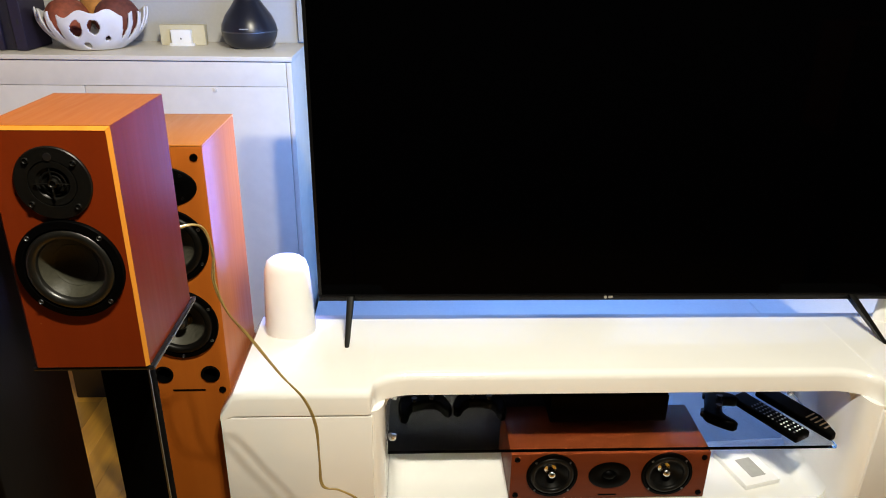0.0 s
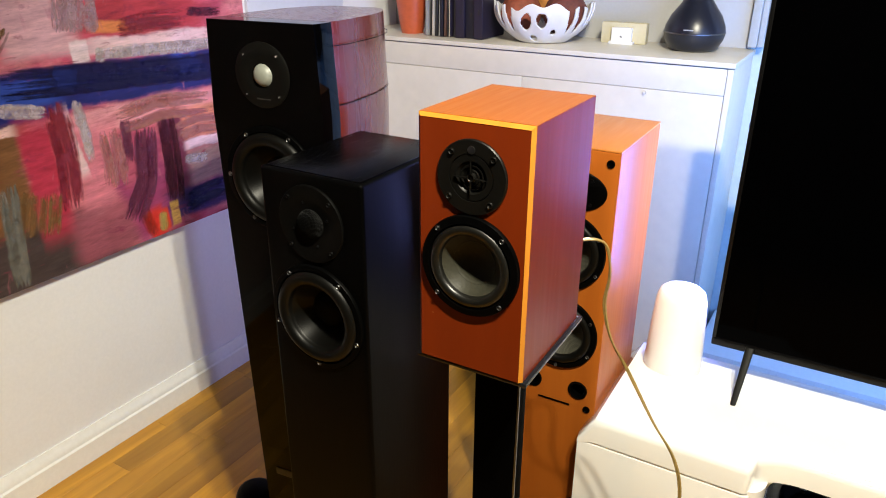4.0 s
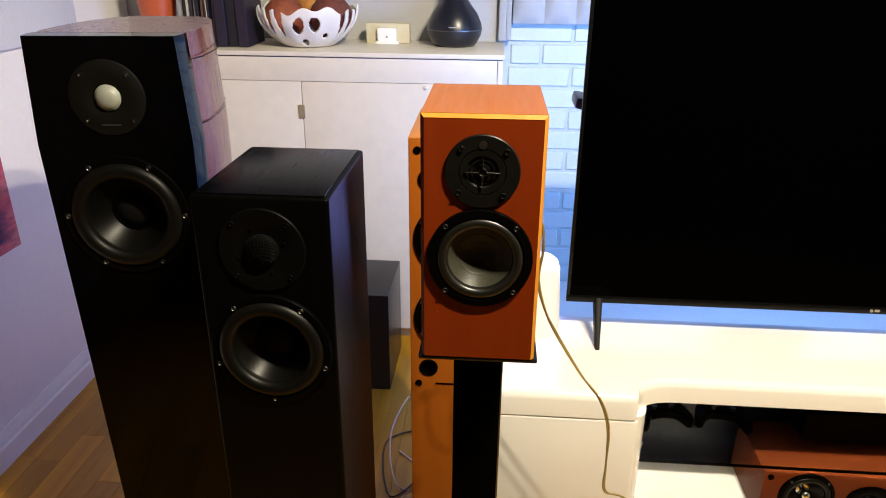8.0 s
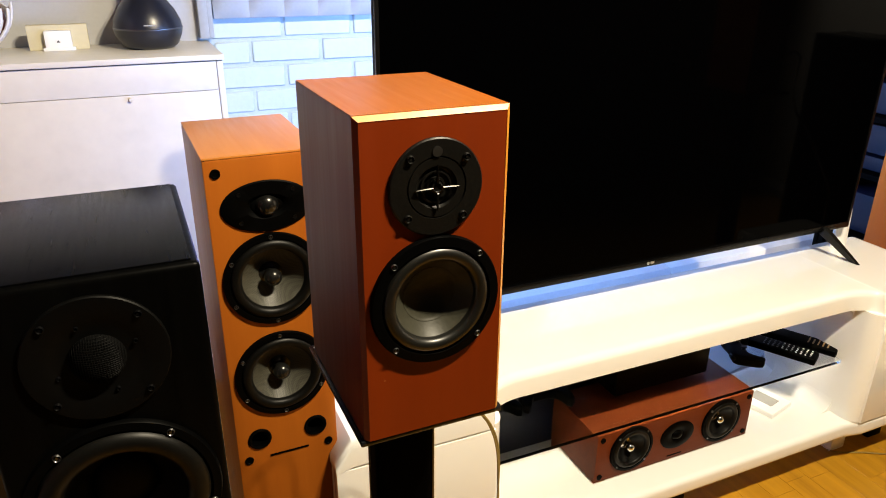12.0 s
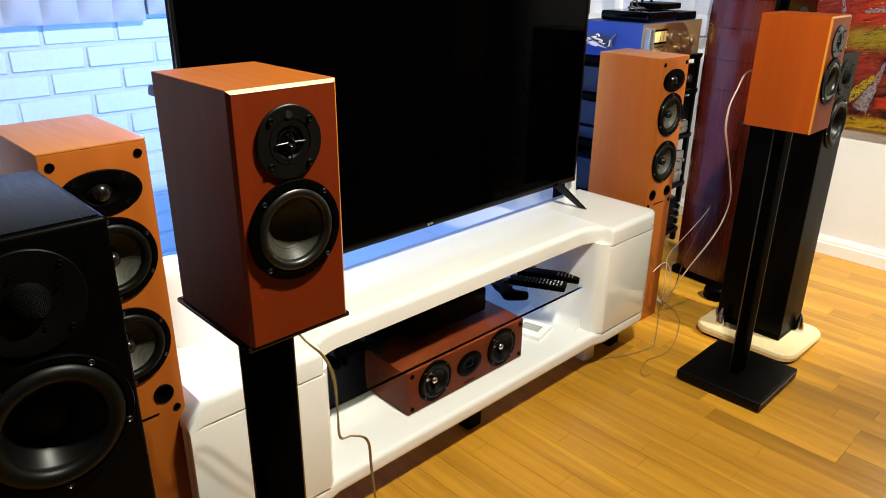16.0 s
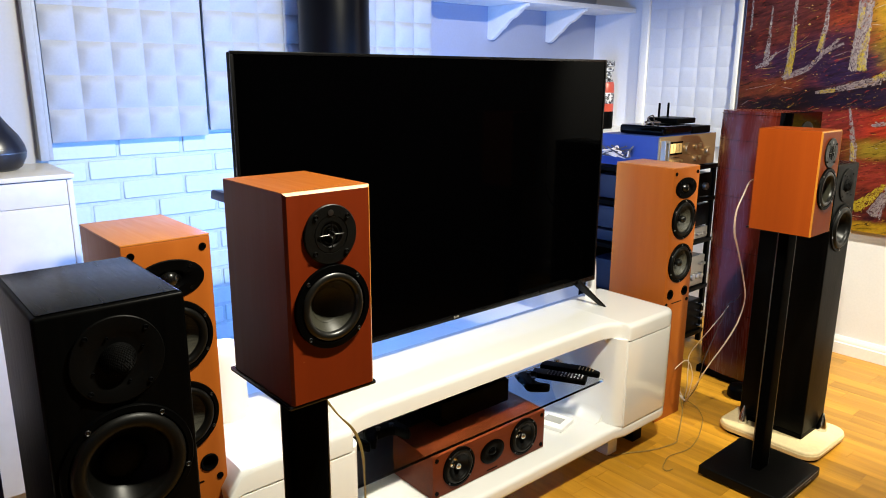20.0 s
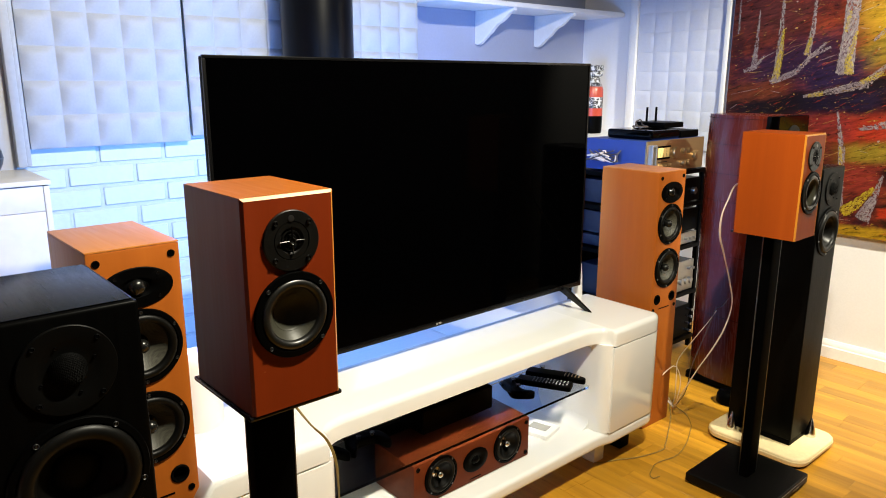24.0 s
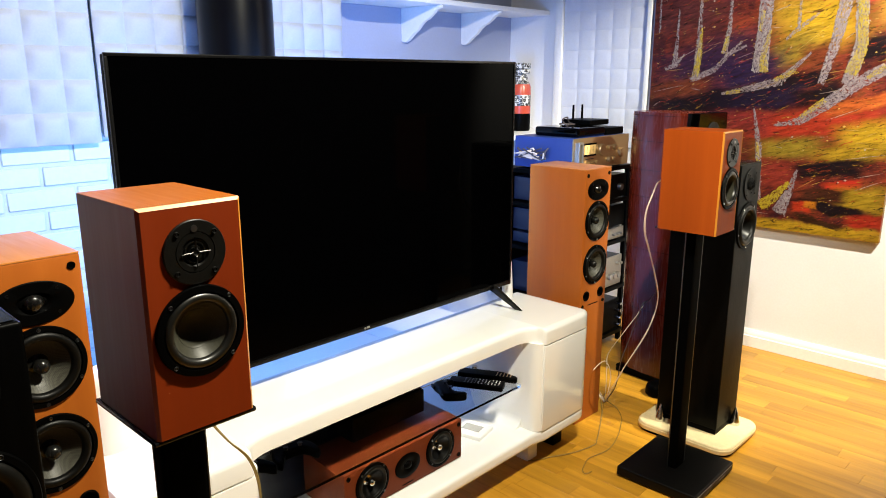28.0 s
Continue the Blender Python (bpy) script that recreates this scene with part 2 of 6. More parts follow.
def worn(mat, scale, dot, colour, amount=0.75):
    """Adds sparse pale nicks and specks to a finished surface."""
    tree = mat.node_tree
    bsdf = tree.nodes["Principled BSDF"]
    source = bsdf.inputs["Base Color"].links[0].from_socket
    cells = node(tree, "ShaderNodeTexVoronoi", Scale=scale)
    tree.links.new(mapped(tree, (1, 1, 1)), cells.inputs["Vector"])
    pick = tree.nodes.new("ShaderNodeSeparateColor")
    tree.links.new(cells.outputs["Color"], pick.inputs[0])
    near = node(tree, "ShaderNodeMath")
    near.operation = "LESS_THAN"
    near.inputs[1].default_value = dot
    tree.links.new(cells.outputs["Distance"], near.inputs[0])
    few = node(tree, "ShaderNodeMath")
    few.operation = "GREATER_THAN"
    few.inputs[1].default_value = 0.82
    tree.links.new(pick.outputs[0], few.inputs[0])
    both = node(tree, "ShaderNodeMath")
    both.operation = "MULTIPLY"
    tree.links.new(near.outputs[0], both.inputs[0])
    tree.links.new(few.outputs[0], both.inputs[1])
    part_of = node(tree, "ShaderNodeMath")
    part_of.operation = "MULTIPLY"
    part_of.inputs[1].default_value = amount
    tree.links.new(both.outputs[0], part_of.inputs[0])
    mix = tree.nodes.new("ShaderNodeMix")
    mix.data_type = "RGBA"
    tree.links.new(part_of.outputs[0], mix.inputs[0])
    tree.links.new(source, mix.inputs[6])
    mix.inputs[7].default_value = (*colour, 1)
    tree.links.new(mix.outputs[2], bsdf.inputs["Base Color"])
    return mat


WALL = plain("white_wall_paint", (0.79, 0.79, 0.81), 0.6, spread=0.04, grain=120, bump=0.15)
# darkness of the unlit rear room, put into the unseen wall's colour
REAR = plain("unlit_rear_wall", (0.06, 0.056, 0.052), 0.7, spread=0.1)
# unseen ceiling kept dark so that little light bounces back
CEIL = plain("ceiling_low_bounce", (0.14, 0.135, 0.13), 0.7, spread=0.03)
# plaster white lowered to grey to offset the lamp's overbright light
RECESS = plain("white_plaster_toned_down", (0.46, 0.46, 0.47), 0.6, spread=0.04, grain=120, bump=0.15)
TRIM = plain("white_trim_paint", (0.81, 0.81, 0.80), 0.4, spread=0.05, grain=90)
GREY_TRIM = plain("grey_profile", (0.40, 0.40, 0.39), 0.4, spread=0.1)
CABINET = plain("cabinet_paint", (0.68, 0.635, 0.545), 0.38, spread=0.06, grain=30, bump=0.05)
# cyan of the blue-lit wall is mixed into the brick and mortar white
BRICKM = plain("painted_brick_cyan_cast", (0.58, 0.66, 0.67), 0.5, spread=0.06, grain=70, bump=0.5)
MORTAR = plain("painted_mortar_cyan_cast", (0.50, 0.57, 0.58), 0.7, spread=0.10, grain=70, bump=0.6)
# foam white darkened and tinted for the blue light falling on it
FOAM = plain("white_foam_blue_cast", (0.43, 0.445, 0.475), 0.75, spread=0.05, grain=150, bump=0.2)
GLOSS_WHITE = plain("gloss_white_lacquer", (0.84, 0.84, 0.82), 0.14, spread=0.02, grain=12, bump=0.015, coat=0.6, rough_spread=0.05)
PLASTIC_WHITE = plain("white_plastic", (0.88, 0.88, 0.88), 0.35, spread=0.02, grain=40, bump=0.02)
PLANK = veneer("oak_floor", (0.33, 0.145, 0.009), (0.63, 0.315, 0.024), 0.36, axis=1, scale=0.9, coat=0.12, by_object=0.24)
FLOORM = veneer("oak_floor_far", (0.33, 0.145, 0.009), (0.63, 0.315, 0.024), 0.36, axis=1, scale=0.9, coat=0.12)
JOINT = plain("floor_joint", (0.20, 0.10, 0.015), 0.8)
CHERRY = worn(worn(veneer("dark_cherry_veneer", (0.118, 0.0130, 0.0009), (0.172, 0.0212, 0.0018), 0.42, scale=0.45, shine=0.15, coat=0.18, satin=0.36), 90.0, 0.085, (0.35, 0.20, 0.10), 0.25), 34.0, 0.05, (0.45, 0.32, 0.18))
# bevel highlight put into the colour, far brighter than CHERRY
CHERRY_LIT_BEVEL = veneer("cherry_lit_bevel", (0.42, 0.15, 0.015), (0.56, 0.23, 0.024), 0.36, scale=0.7, coat=0.08, shine=0.40)
# lit copy of CHERRY: brightness of the upward face put into the colour
CHERRY_TOP = veneer("cherry_top_lit", (0.27, 0.074, 0.006), (0.33, 0.094, 0.009), 0.34, axis=1, scale=0.7, coat=0.06, shine=0.16, satin=0.36)
# right speaker's cherry, brighter and more orange than CHERRY
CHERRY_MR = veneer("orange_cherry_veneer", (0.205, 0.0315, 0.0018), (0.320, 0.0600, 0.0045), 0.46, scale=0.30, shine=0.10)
ALDER = veneer("light_cherry_veneer", (0.28, 0.070, 0.0070), (0.38, 0.106, 0.0115), 0.40, scale=0.45, shine=0.14, coat=0.18, satin=0.40)
# lit copy of ALDER for the tower tops, overhead light included
ALDER_TOP = veneer("light_cherry_top_lit", (0.44, 0.15, 0.028), (0.55, 0.21, 0.045), 0.36, axis=1, scale=0.6, coat=0.08, shine=0.3)
MAHOGANY = veneer("dark_mahogany", (0.078, 0.0085, 0.0038), (0.118, 0.0150, 0.0060), 0.24, scale=0.6, coat=0.45, bump=0.02, shine=0.35)
ROSEWOOD = veneer("centre_speaker_veneer", (0.085, 0.0150, 0.0038), (0.140, 0.0280, 0.0072), 0.45, axis=0, scale=0.8, shine=0.12)
ASH = veneer("black_ash", (0.0003, 0.0003, 0.0003), (0.0016, 0.0016, 0.0015), 0.40, scale=1.2, bump=0.12, shine=0.04, coat=0.045, satin=0.26)
ASH_TOP = veneer("black_ash_top", (0.0004, 0.0004, 0.0005), (0.0014, 0.0014, 0.0017), 0.22, axis=1, scale=1.2, bump=0.12, shine=0.11)
PIANO = plain("piano_black", (0.0005, 0.0005, 0.0006), 0.05, spread=0.2, bump=0.0, rough_spread=0.02, shine=0.13)
BLACK = plain("black_plastic", (0.0008, 0.0008, 0.0008), 0.40, spread=0.25, grain=200, bump=0.1, shine=0.03)
SATIN = plain("satin_black_metal", (0.0018, 0.0018, 0.0020), 0.3, metal=0.0, spread=0.2, grain=200, bump=0.05, shine=0.12)
RUBBER = plain("rubber_surround", (0.0042, 0.0040, 0.0031), 0.36, spread=0.12, grain=150, bump=0.06, shine=0.45)
CONE = plain("poly_cone", (0.0270, 0.0260, 0.0180), 0.44, spread=0.25, grain=260, bump=0.12, shine=0.22)
CONE_BLACK = plain("black_cone", (0.0019, 0.0018, 0.0014), 0.36, spread=0.25, grain=30, bump=0.05, shine=0.15)
CAP_BLACK = plain("black_dust_cap", (0.0025, 0.0025, 0.0024), 0.6, spread=0.2, bump=0.05, shine=0.1)
WEAVE = woven("woven_cone", (0.062, 0.060, 0.045), 0.45, 520.0)
SILK = plain("silk_dome", (0.22, 0.23, 0.20), 0.42, spread=0.1, grain=90)
CHROME = plain("chrome", (0.62, 0.62, 0.62), 0.16, metal=1.0, spread=0.06, bump=0.0, rough_spread=0.06)
STEEL = plain("dull_steel", (0.16, 0.16, 0.16), 0.35, metal=1.0, spread=0.1)
HOLE = plain("port_shadow_black", (0.0008, 0.0008, 0.0008), 0.8, spread=0.1, bump=0.0, shine=0.05)
SCREEN = plain("tv_screen", (0.0003, 0.0003, 0.0004), 0.05, spread=0.1, bump=0.0, rough_spread=0.01, shine=0.014)
BEZEL = plain("tv_bezel", (0.003, 0.003, 0.0033), 0.25, spread=0.2, shine=0.2)
GLASSM = glass("shelf_glass", (0.90, 0.95, 0.96), 0.0, 1.14)
BEIGE = plain("beige_leather", (0.70, 0.57, 0.32), 0.5, spread=0.12, grain=90, bump=0.35)
LEATHER = plain("black_leatherette", (0.0016, 0.0016, 0.0016), 0.40, spread=0.3, grain=160, bump=0.35, shine=0.12)
STITCH = plain("grey_thread", (0.35, 0.35, 0.33), 0.7)
CABLE = plain("clear_speaker_cable", (0.27, 0.19, 0.065), 0.25, spread=0.25, grain=150)
CABLE_WHITE = plain("white_cable", (0.72, 0.58, 0.46), 0.35, spread=0.1)
CABLE_DARK = plain("dark_cable", (0.05, 0.04, 0.04), 0.5)
CERAMIC = plain("white_ceramic", (0.74, 0.73, 0.72), 0.3, spread=0.04, coat=0.2)
TERRA = plain("orange_vase", (0.50, 0.10, 0.035), 0.45, spread=0.15)
RATTAN_R = plain("rust_ball", (0.24, 0.06, 0.03), 0.7, spread=0.6, grain=60, bump=1.0)
RATTAN_B = plain("brown_ball", (0.13, 0.035, 0.025), 0.7, spread=0.6, grain=60, bump=1.0)
RATTAN_Y = plain("ochre_ball", (0.42, 0.19, 0.05), 0.7, spread=0.5, grain=60, bump=1.0)
CREAM = plain("cream_card", (0.62, 0.56, 0.38), 0.6, spread=0.06)
NAVY = plain("dark_plastic_diffuser", (0.011, 0.012, 0.018), 0.30, spread=0.2, grain=300, bump=0.1)
GOLD = plain("champagne_aluminium", (0.46, 0.33, 0.18), 0.32, metal=0.85, spread=0.06, grain=250)
# grey metal with the blue backlight put into its colour
BLUE_LIT_CASE = plain("blue_lit_steel_case", (0.020, 0.042, 0.19), 0.4, spread=0.05)
SILVER = plain("silver_faceplate", (0.48, 0.46, 0.42), 0.3, metal=0.8, spread=0.06)
METER = glow("meter_light", (0.75, 0.52, 0.20), 0.18)
ORANGE = plain("orange_glass", (0.45, 0.06, 0.03), 0.3, spread=0.2)
SPINES = [plain("spine_" + n, c, 0.5, spread=0.2) for n, c in (
    ("black", (0.02, 0.02, 0.02)), ("grey", (0.30, 0.30, 0.29)), ("brown", (0.10, 0.05, 0.03)), ("indigo", (0.010, 0.010, 0.018)),
    ("violet", (0.016, 0.012, 0.028)), ("cream", (0.5, 0.46, 0.38)))]
PLATE = plain("tweeter_plate", (0.0030, 0.0028, 0.0023), 0.38, spread=0.3, grain=260, bump=0.3, shine=0.22)
DULL_PLATE = plain("dull_black_plate", (0.0030, 0.0029, 0.0025), 0.5, spread=0.25, grain=220, bump=0.15, shine=0.12)
# grey of the added plate, toned down for the dim strip under the television
GAP_FILL = plain("grey_gap_fill", (0.36, 0.37, 0.38), 0.35, spread=0.08, grain=40)
GUARD = plain("guard_metal", (0.045, 0.044, 0.040), 0.34, metal=1.0, spread=0.1)
DIM_PRINT = plain("dim_print", (0.016, 0.015, 0.014), 0.5)
RUBBER_DARK = plain("dark_rubber_surround", (0.0022, 0.0021, 0.0017), 0.42, spread=0.15, grain=150, bump=0.06, shine=0.16)
DOME_GREY = plain("grey_dome", (0.0035, 0.0035, 0.0033), 0.20, spread=0.15, grain=120, shine=0.5)
SUB_BOX = plain("satin_black_box", (0.006, 0.006, 0.0065), 0.34, spread=0.2, grain=120, bump=0.1, shine=0.5)
PLATE_METAL = plain("blue_black_steel", (0.007, 0.008, 0.010), 0.26, spread=0.15, grain=160, bump=0.06, shine=0.4)
COLUMN = plain("dull_black_column", (0.0008, 0.0008, 0.0008), 0.55, spread=0.2, grain=200, bump=0.05, shine=0.006)
LEG = plain("dark_leg_plastic", (0.006, 0.006, 0.0055), 0.45, spread=0.15, grain=150, shine=0.08)
ASH_PLATE = plain("matt_black_plate", (0.0014, 0.0014, 0.0013), 0.46, spread=0.25, grain=220, bump=0.15, shine=0.07)
# panel white with the corner's blue light tinted into the colour
PANEL_WHITE = plain("white_panel_blue_cast", (0.62, 0.65, 0.74), 0.5, spread=0.05, grain=110, bump=0.2)
# white nook paint with the backlight's blue and dimness tinted in
NOOK = plain("nook_paint_blue_cast", (0.33, 0.36, 0.48), 0.6, spread=0.05, grain=120, bump=0.15)
# dark metal, a weaker share of the blue backlight mixed in
CASE_GREY = plain("dark_case_blue_cast", (0.007, 0.009, 0.022), 0.4, spread=0.1)


def spotted():
    """Leopard-like black rings on white."""
    mat, tree, bsdf = nodes_of("spotted_glaze")
    cells = node(tree, "ShaderNodeTexVoronoi", Scale=75.0)
    tree.links.new(mapped(tree, (1, 1, 1)), cells.inputs["Vector"])
    tree.links.new(ramp(tree, cells.outputs["Distance"], [(0.18, (0.55, 0.55, 0.55)), (0.30, (0.01, 0.01, 0.01)), (0.52, (0.01, 0.01, 0.01)), (0.62, (0.6, 0.6, 0.6))]), bsdf.inputs["Base Color"])
    bsdf.inputs["Roughness"].default_value = 0.3
    return mat


LEOPARD = spotted()
PLUG_METAL = plain("grey_plug_metal", (0.030, 0.030, 0.028), 0.24, metal=0.8, spread=0.08)
HINGE = plain("dull_brass_hinge", (0.42, 0.36, 0.24), 0.35, metal=0.5, spread=0.15)


# ---- building helpers ----
def mesh_of(bm, name, material):
    bmesh.ops.recalc_face_normals(bm, faces=bm.faces)
    data = bpy.data.meshes.new(name)
    bm.to_mesh(data)
    bm.free()
    data.materials.append(material)
    return data


def smooth(data, angle=40):
    data.shade_smooth()
    data.set_sharp_from_angle(angle=radians(angle))
    return data


def part(name, bm, material, parent=None, label="", at=None):
    """Links a bmesh as one mesh object, under a thing or a part."""
    ob = new(name, smooth(mesh_of(bm, name, material)))
    if parent:
        ob.parent = parent
    if at:
        ob.matrix_basis = at
    if label:
        ob["label"] = label
    return ob


def thing(name, m, label, category, group="", kind=""):
    ob = new(name)
    ob.empty_display_size = 0.05
    ob.matrix_basis = m
    return tagged(ob, label, category, group, kind)


def single(name, bm, material, label, category, m=None, group="", kind=""):
    ob = part(name, bm, material, at=m)
    return tagged(ob, label, category, group, kind)


def box(x0, y0, z0, x1, y1, z1, bevel=0.0, segments=2, bm=None):
    bm2 = bmesh.new()
    bmesh.ops.create_cube(bm2, size=1)
    for v in bm2.verts:
        v.co = Vector(((x0, x1)[v.co.x > 0], (y0, y1)[v.co.y > 0], (z0, z1)[v.co.z > 0]))
    if bevel:
        bmesh.ops.bevel(bm2, geom=bm2.edges[:], offset=bevel, segments=segments, profile=0.6, affect="EDGES")
    return merge(bm, bm2)


def merge(bm, other):
    if bm is None:
        return other
    tmp = bpy.data.meshes.new("tmp")
    other.to_mesh(tmp)
    other.free()
    bm.from_mesh(tmp)
    bpy.data.meshes.remove(tmp)
    return bm


def prism(outline, depth, bevel=0.0, segments=2, plane="xz", start=0.0, bm=None):
    """An outline of (a, b) drawn in a plane and pushed along the third axis from start by depth."""
    bm2 = bmesh.new()
    put = {"xz": lambda a, b, c: (a, c, b), "xy": lambda a, b, c: (a, b, c), "yz": lambda a, b, c: (c, a, b)}[plane]
    lo = [bm2.verts.new(put(a, b, start)) for a, b in outline]
    hi = [bm2.verts.new(put(a, b, start + depth)) for a, b in outline]
    n = len(lo)
    bm2.faces.new(lo)
    bm2.faces.new(hi[::-1])
    for i in range(n):
        bm2.faces.new((lo[i], hi[i], hi[(i + 1) % n], lo[(i + 1) % n]))
    bmesh.ops.recalc_face_normals(bm2, faces=bm2.faces)
    if bevel:
        caps = [e for e in bm2.edges if len({round((v.co[{"xz": 1, "xy": 2, "yz": 0}[plane]] - start) / depth) for v in e.verts}) == 1]
        bmesh.ops.bevel(bm2, geom=caps, offset=bevel, segments=segments, profile=0.6, affect="EDGES", clamp_overlap=True)
    return merge(bm, bm2)


def rounded(x0, z0, x1, z1, r, n=6):
    """The outline of a rectangle with round corners; r may be four radii, anticlockwise from the lower left."""
    rs = r if isinstance(r, tuple) else (r,) * 4
    out = []
    for (cx, cz, sx, sz, a0), rad in zip(((x0, z0, 1, 1, 180), (x1, z0, -1, 1, 270), (x1, z1, -1, -1, 0), (x0, z1, 1, -1, 90)), rs):
        for k in range(n + 1 if rad else 1):
            a = radians(a0 + 90 * k / n)
            out.append((cx + sx * rad + rad * math.cos(a), cz + sz * rad + rad * math.sin(a)))
    return out


def lathe(profile, steps=40, x=0.0, y=0.0, z=0.0, axis="y", squash=(1, 1), bm=None):
    """A turned shape: profile of (radius, along); along counts towards -y for axis y, up for axis z."""
    bm2 = bmesh.new()
    rings = []
    for r, d in profile:
        ring = []
        for k in range(1 if r < 1e-6 else steps):
            a = 2 * math.pi * k / steps
            u, v = r * math.cos(a) * squash[0], r * math.sin(a) * squash[1]
            ring.append(bm2.verts.new((x + u, y - d, z + v) if axis == "y" else (x + u, y + v, z + d)))
        rings.append(ring)
    for a, b in zip(rings, rings[1:]):
        for k in range(steps):
            p = [a[k % len(a)], a[(k + 1) % len(a)], b[(k + 1) % len(b)], b[k % len(b)]]
            p = list(dict.fromkeys(p))
            if len(p) > 2:
                bm2.faces.new(p)
    return merge(bm, bm2)


def tube(points, radius, sides=8, bm=None):
    """A cable through points, smoothed."""
    pts = [Vector(p) for p in points]
    fine = []
    for i in range(len(pts) - 1):
        p0, p1, p2, p3 = pts[max(i - 1, 0)], pts[i], pts[i + 1], pts[min(i + 2, len(pts) - 1)]
        for k in range(8):
            s = k / 8
            fine.append(0.5 * (2 * p1 + (p2 - p0) * s + (2 * p0 - 5 * p1 + 4 * p2 - p3) * s * s + (3 * p1 - p0 - 3 * p2 + p3) * s ** 3))
    fine.append(pts[-1])
    bm2 = bmesh.new()
    rings = []
    up = Vector((0.31, 0.17, 0.93))
    for i, p in enumerate(fine):
        way = (fine[min(i + 1, len(fine) - 1)] - fine[max(i - 1, 0)]).normalized()
        side = way.cross(up)
        side = side.normalized() if side.length > 1e-4 else way.orthogonal().normalized()
        other = way.cross(side)
        up = -other if other.dot(up) < 0 else other
        rings.append([bm2.verts.new(p + radius * (math.cos(2 * math.pi * k / sides) * side + math.sin(2 * math.pi * k / sides) * up)) for k in range(sides)])
    for a, b in zip(rings, rings[1:]):
        for k in range(sides):
            bm2.faces.new((a[k], a[(k + 1) % sides], b[(k + 1) % sides], b[k]))
    bm2.faces.new(rings[0])
    bm2.faces.new(rings[-1][::-1])
    return merge(bm, bm2)


def twin_cable(name, points, radius, material, label, gap=0.8):
    ob = thing(name, pose(0, 0, 0), label, "cable")
    part("strand", tube(points, radius), material, ob)
    part("strand", tube([(x + gap * radius * 2 * math.cos(i * 1.3), y - 0.4 * radius, z + gap * radius * 2 * abs(math.sin(i * 1.3)) * 0.6) for i, (x, y, z) in enumerate(points)], radius), material, ob)
    return ob


# ---- room ----
LEFT, RIGHT, BACK, FRONT, TOP = -1.58, 2.49, 2.55, -5.2, 2.2
floor = single("floor", box(LEFT - 0.1, FRONT - 0.1, -0.12, RIGHT + 0.1, BACK + 0.1, -0.006), JOINT, "golden oak strip parquet floor with thin dark joints", "floor", kind="structure")
single("wall_back", box(LEFT - 0.1, BACK, -0.1, RIGHT + 0.1, BACK + 0.12, TOP), WALL, "plain white back wall", "wall", kind="structure")
BRK = 2.42
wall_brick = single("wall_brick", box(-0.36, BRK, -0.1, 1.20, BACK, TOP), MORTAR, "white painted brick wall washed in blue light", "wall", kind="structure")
wall_left = single("wall_left", box(LEFT - 0.12, FRONT, -0.1, LEFT, BACK, TOP), WALL, "plain white painted wall behind the abstract canvas", "wall", kind="structure")
wall_right = single("wall_right", box(RIGHT, FRONT, -0.1, RIGHT + 0.12, BACK, TOP), WALL, "plain white painted wall behind the large painting", "wall", kind="structure")
wall_front = single("wall_front", box(LEFT - 0.1, FRONT - 0.12, -0.1, RIGHT + 0.1, FRONT, TOP), REAR, "unseen wall closing the room, coloured dark as if unlit", "wall", kind="structure")
single("ceiling", box(LEFT - 0.1, FRONT - 0.1, TOP, RIGHT + 0.1, BACK + 0.1, TOP + 0.1), CEIL, "unseen ceiling, coloured dark to cut bounced light", "ceiling", kind="structure")


single("baseboard_left", prism([(LEFT + a, b) for a, b in [(0, 0), (0.018, 0), (0.018, 0.056), (0.013, 0.060), (0.013, 0.074), (0.008, 0.080), (0.005, 0.092), (0, 0.092)]], BACK - FRONT, plane="xz", start=FRONT), TRIM, "white moulded wooden baseboard", "baseboard", kind="structure")
single("baseboard_right", prism([(RIGHT - a, b) for a, b in [(0, 0), (0.018, 0), (0.018, 0.050), (0.013, 0.054), (0.013, 0.066), (0.008, 0.072), (0.005, 0.080), (0, 0.080)]], BACK - FRONT, plane="xz", start=FRONT), TRIM, "white moulded wooden baseboard", "baseboard", kind="structure")
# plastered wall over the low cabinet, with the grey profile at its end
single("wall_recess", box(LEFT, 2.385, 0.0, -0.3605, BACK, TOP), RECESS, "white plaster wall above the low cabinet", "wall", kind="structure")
single("trim_profile", box(-0.362, 2.350, 0.955, -0.338, 2.385, TOP, 0.004, bm=box(-0.338, 2.368, 0.955, -0.322, 2.40, TOP, 0.004)), GREY_TRIM, "grey upright profile between plaster and brick", "trim", kind="structure")
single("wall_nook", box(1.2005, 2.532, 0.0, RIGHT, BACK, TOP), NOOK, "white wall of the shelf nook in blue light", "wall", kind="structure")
single("trim_nook", box(RIGHT - 0.03, 2.17, 0.85, RIGHT, 2.215, TOP, 0.004), TRIM, "white upright trim by the foam", "trim", kind="structure")
single("trim_corner", box(RIGHT - 0.028, 1.668, 0.85, RIGHT, 1.69, TOP, 0.003), TRIM, "white upright trim by the painting", "trim", kind="structure")

# ---- television bench ----
UX0, UX1, UF, UB, UT = -0.362, 1.198, 1.118, 1.420, 0.480
UR = 0.074
BX0, BX1 = -0.078, 0.918
bench = thing("tv_bench", pose(0, 0, 0), "wide gloss white television bench with open middle and rounded edges", "tv bench")


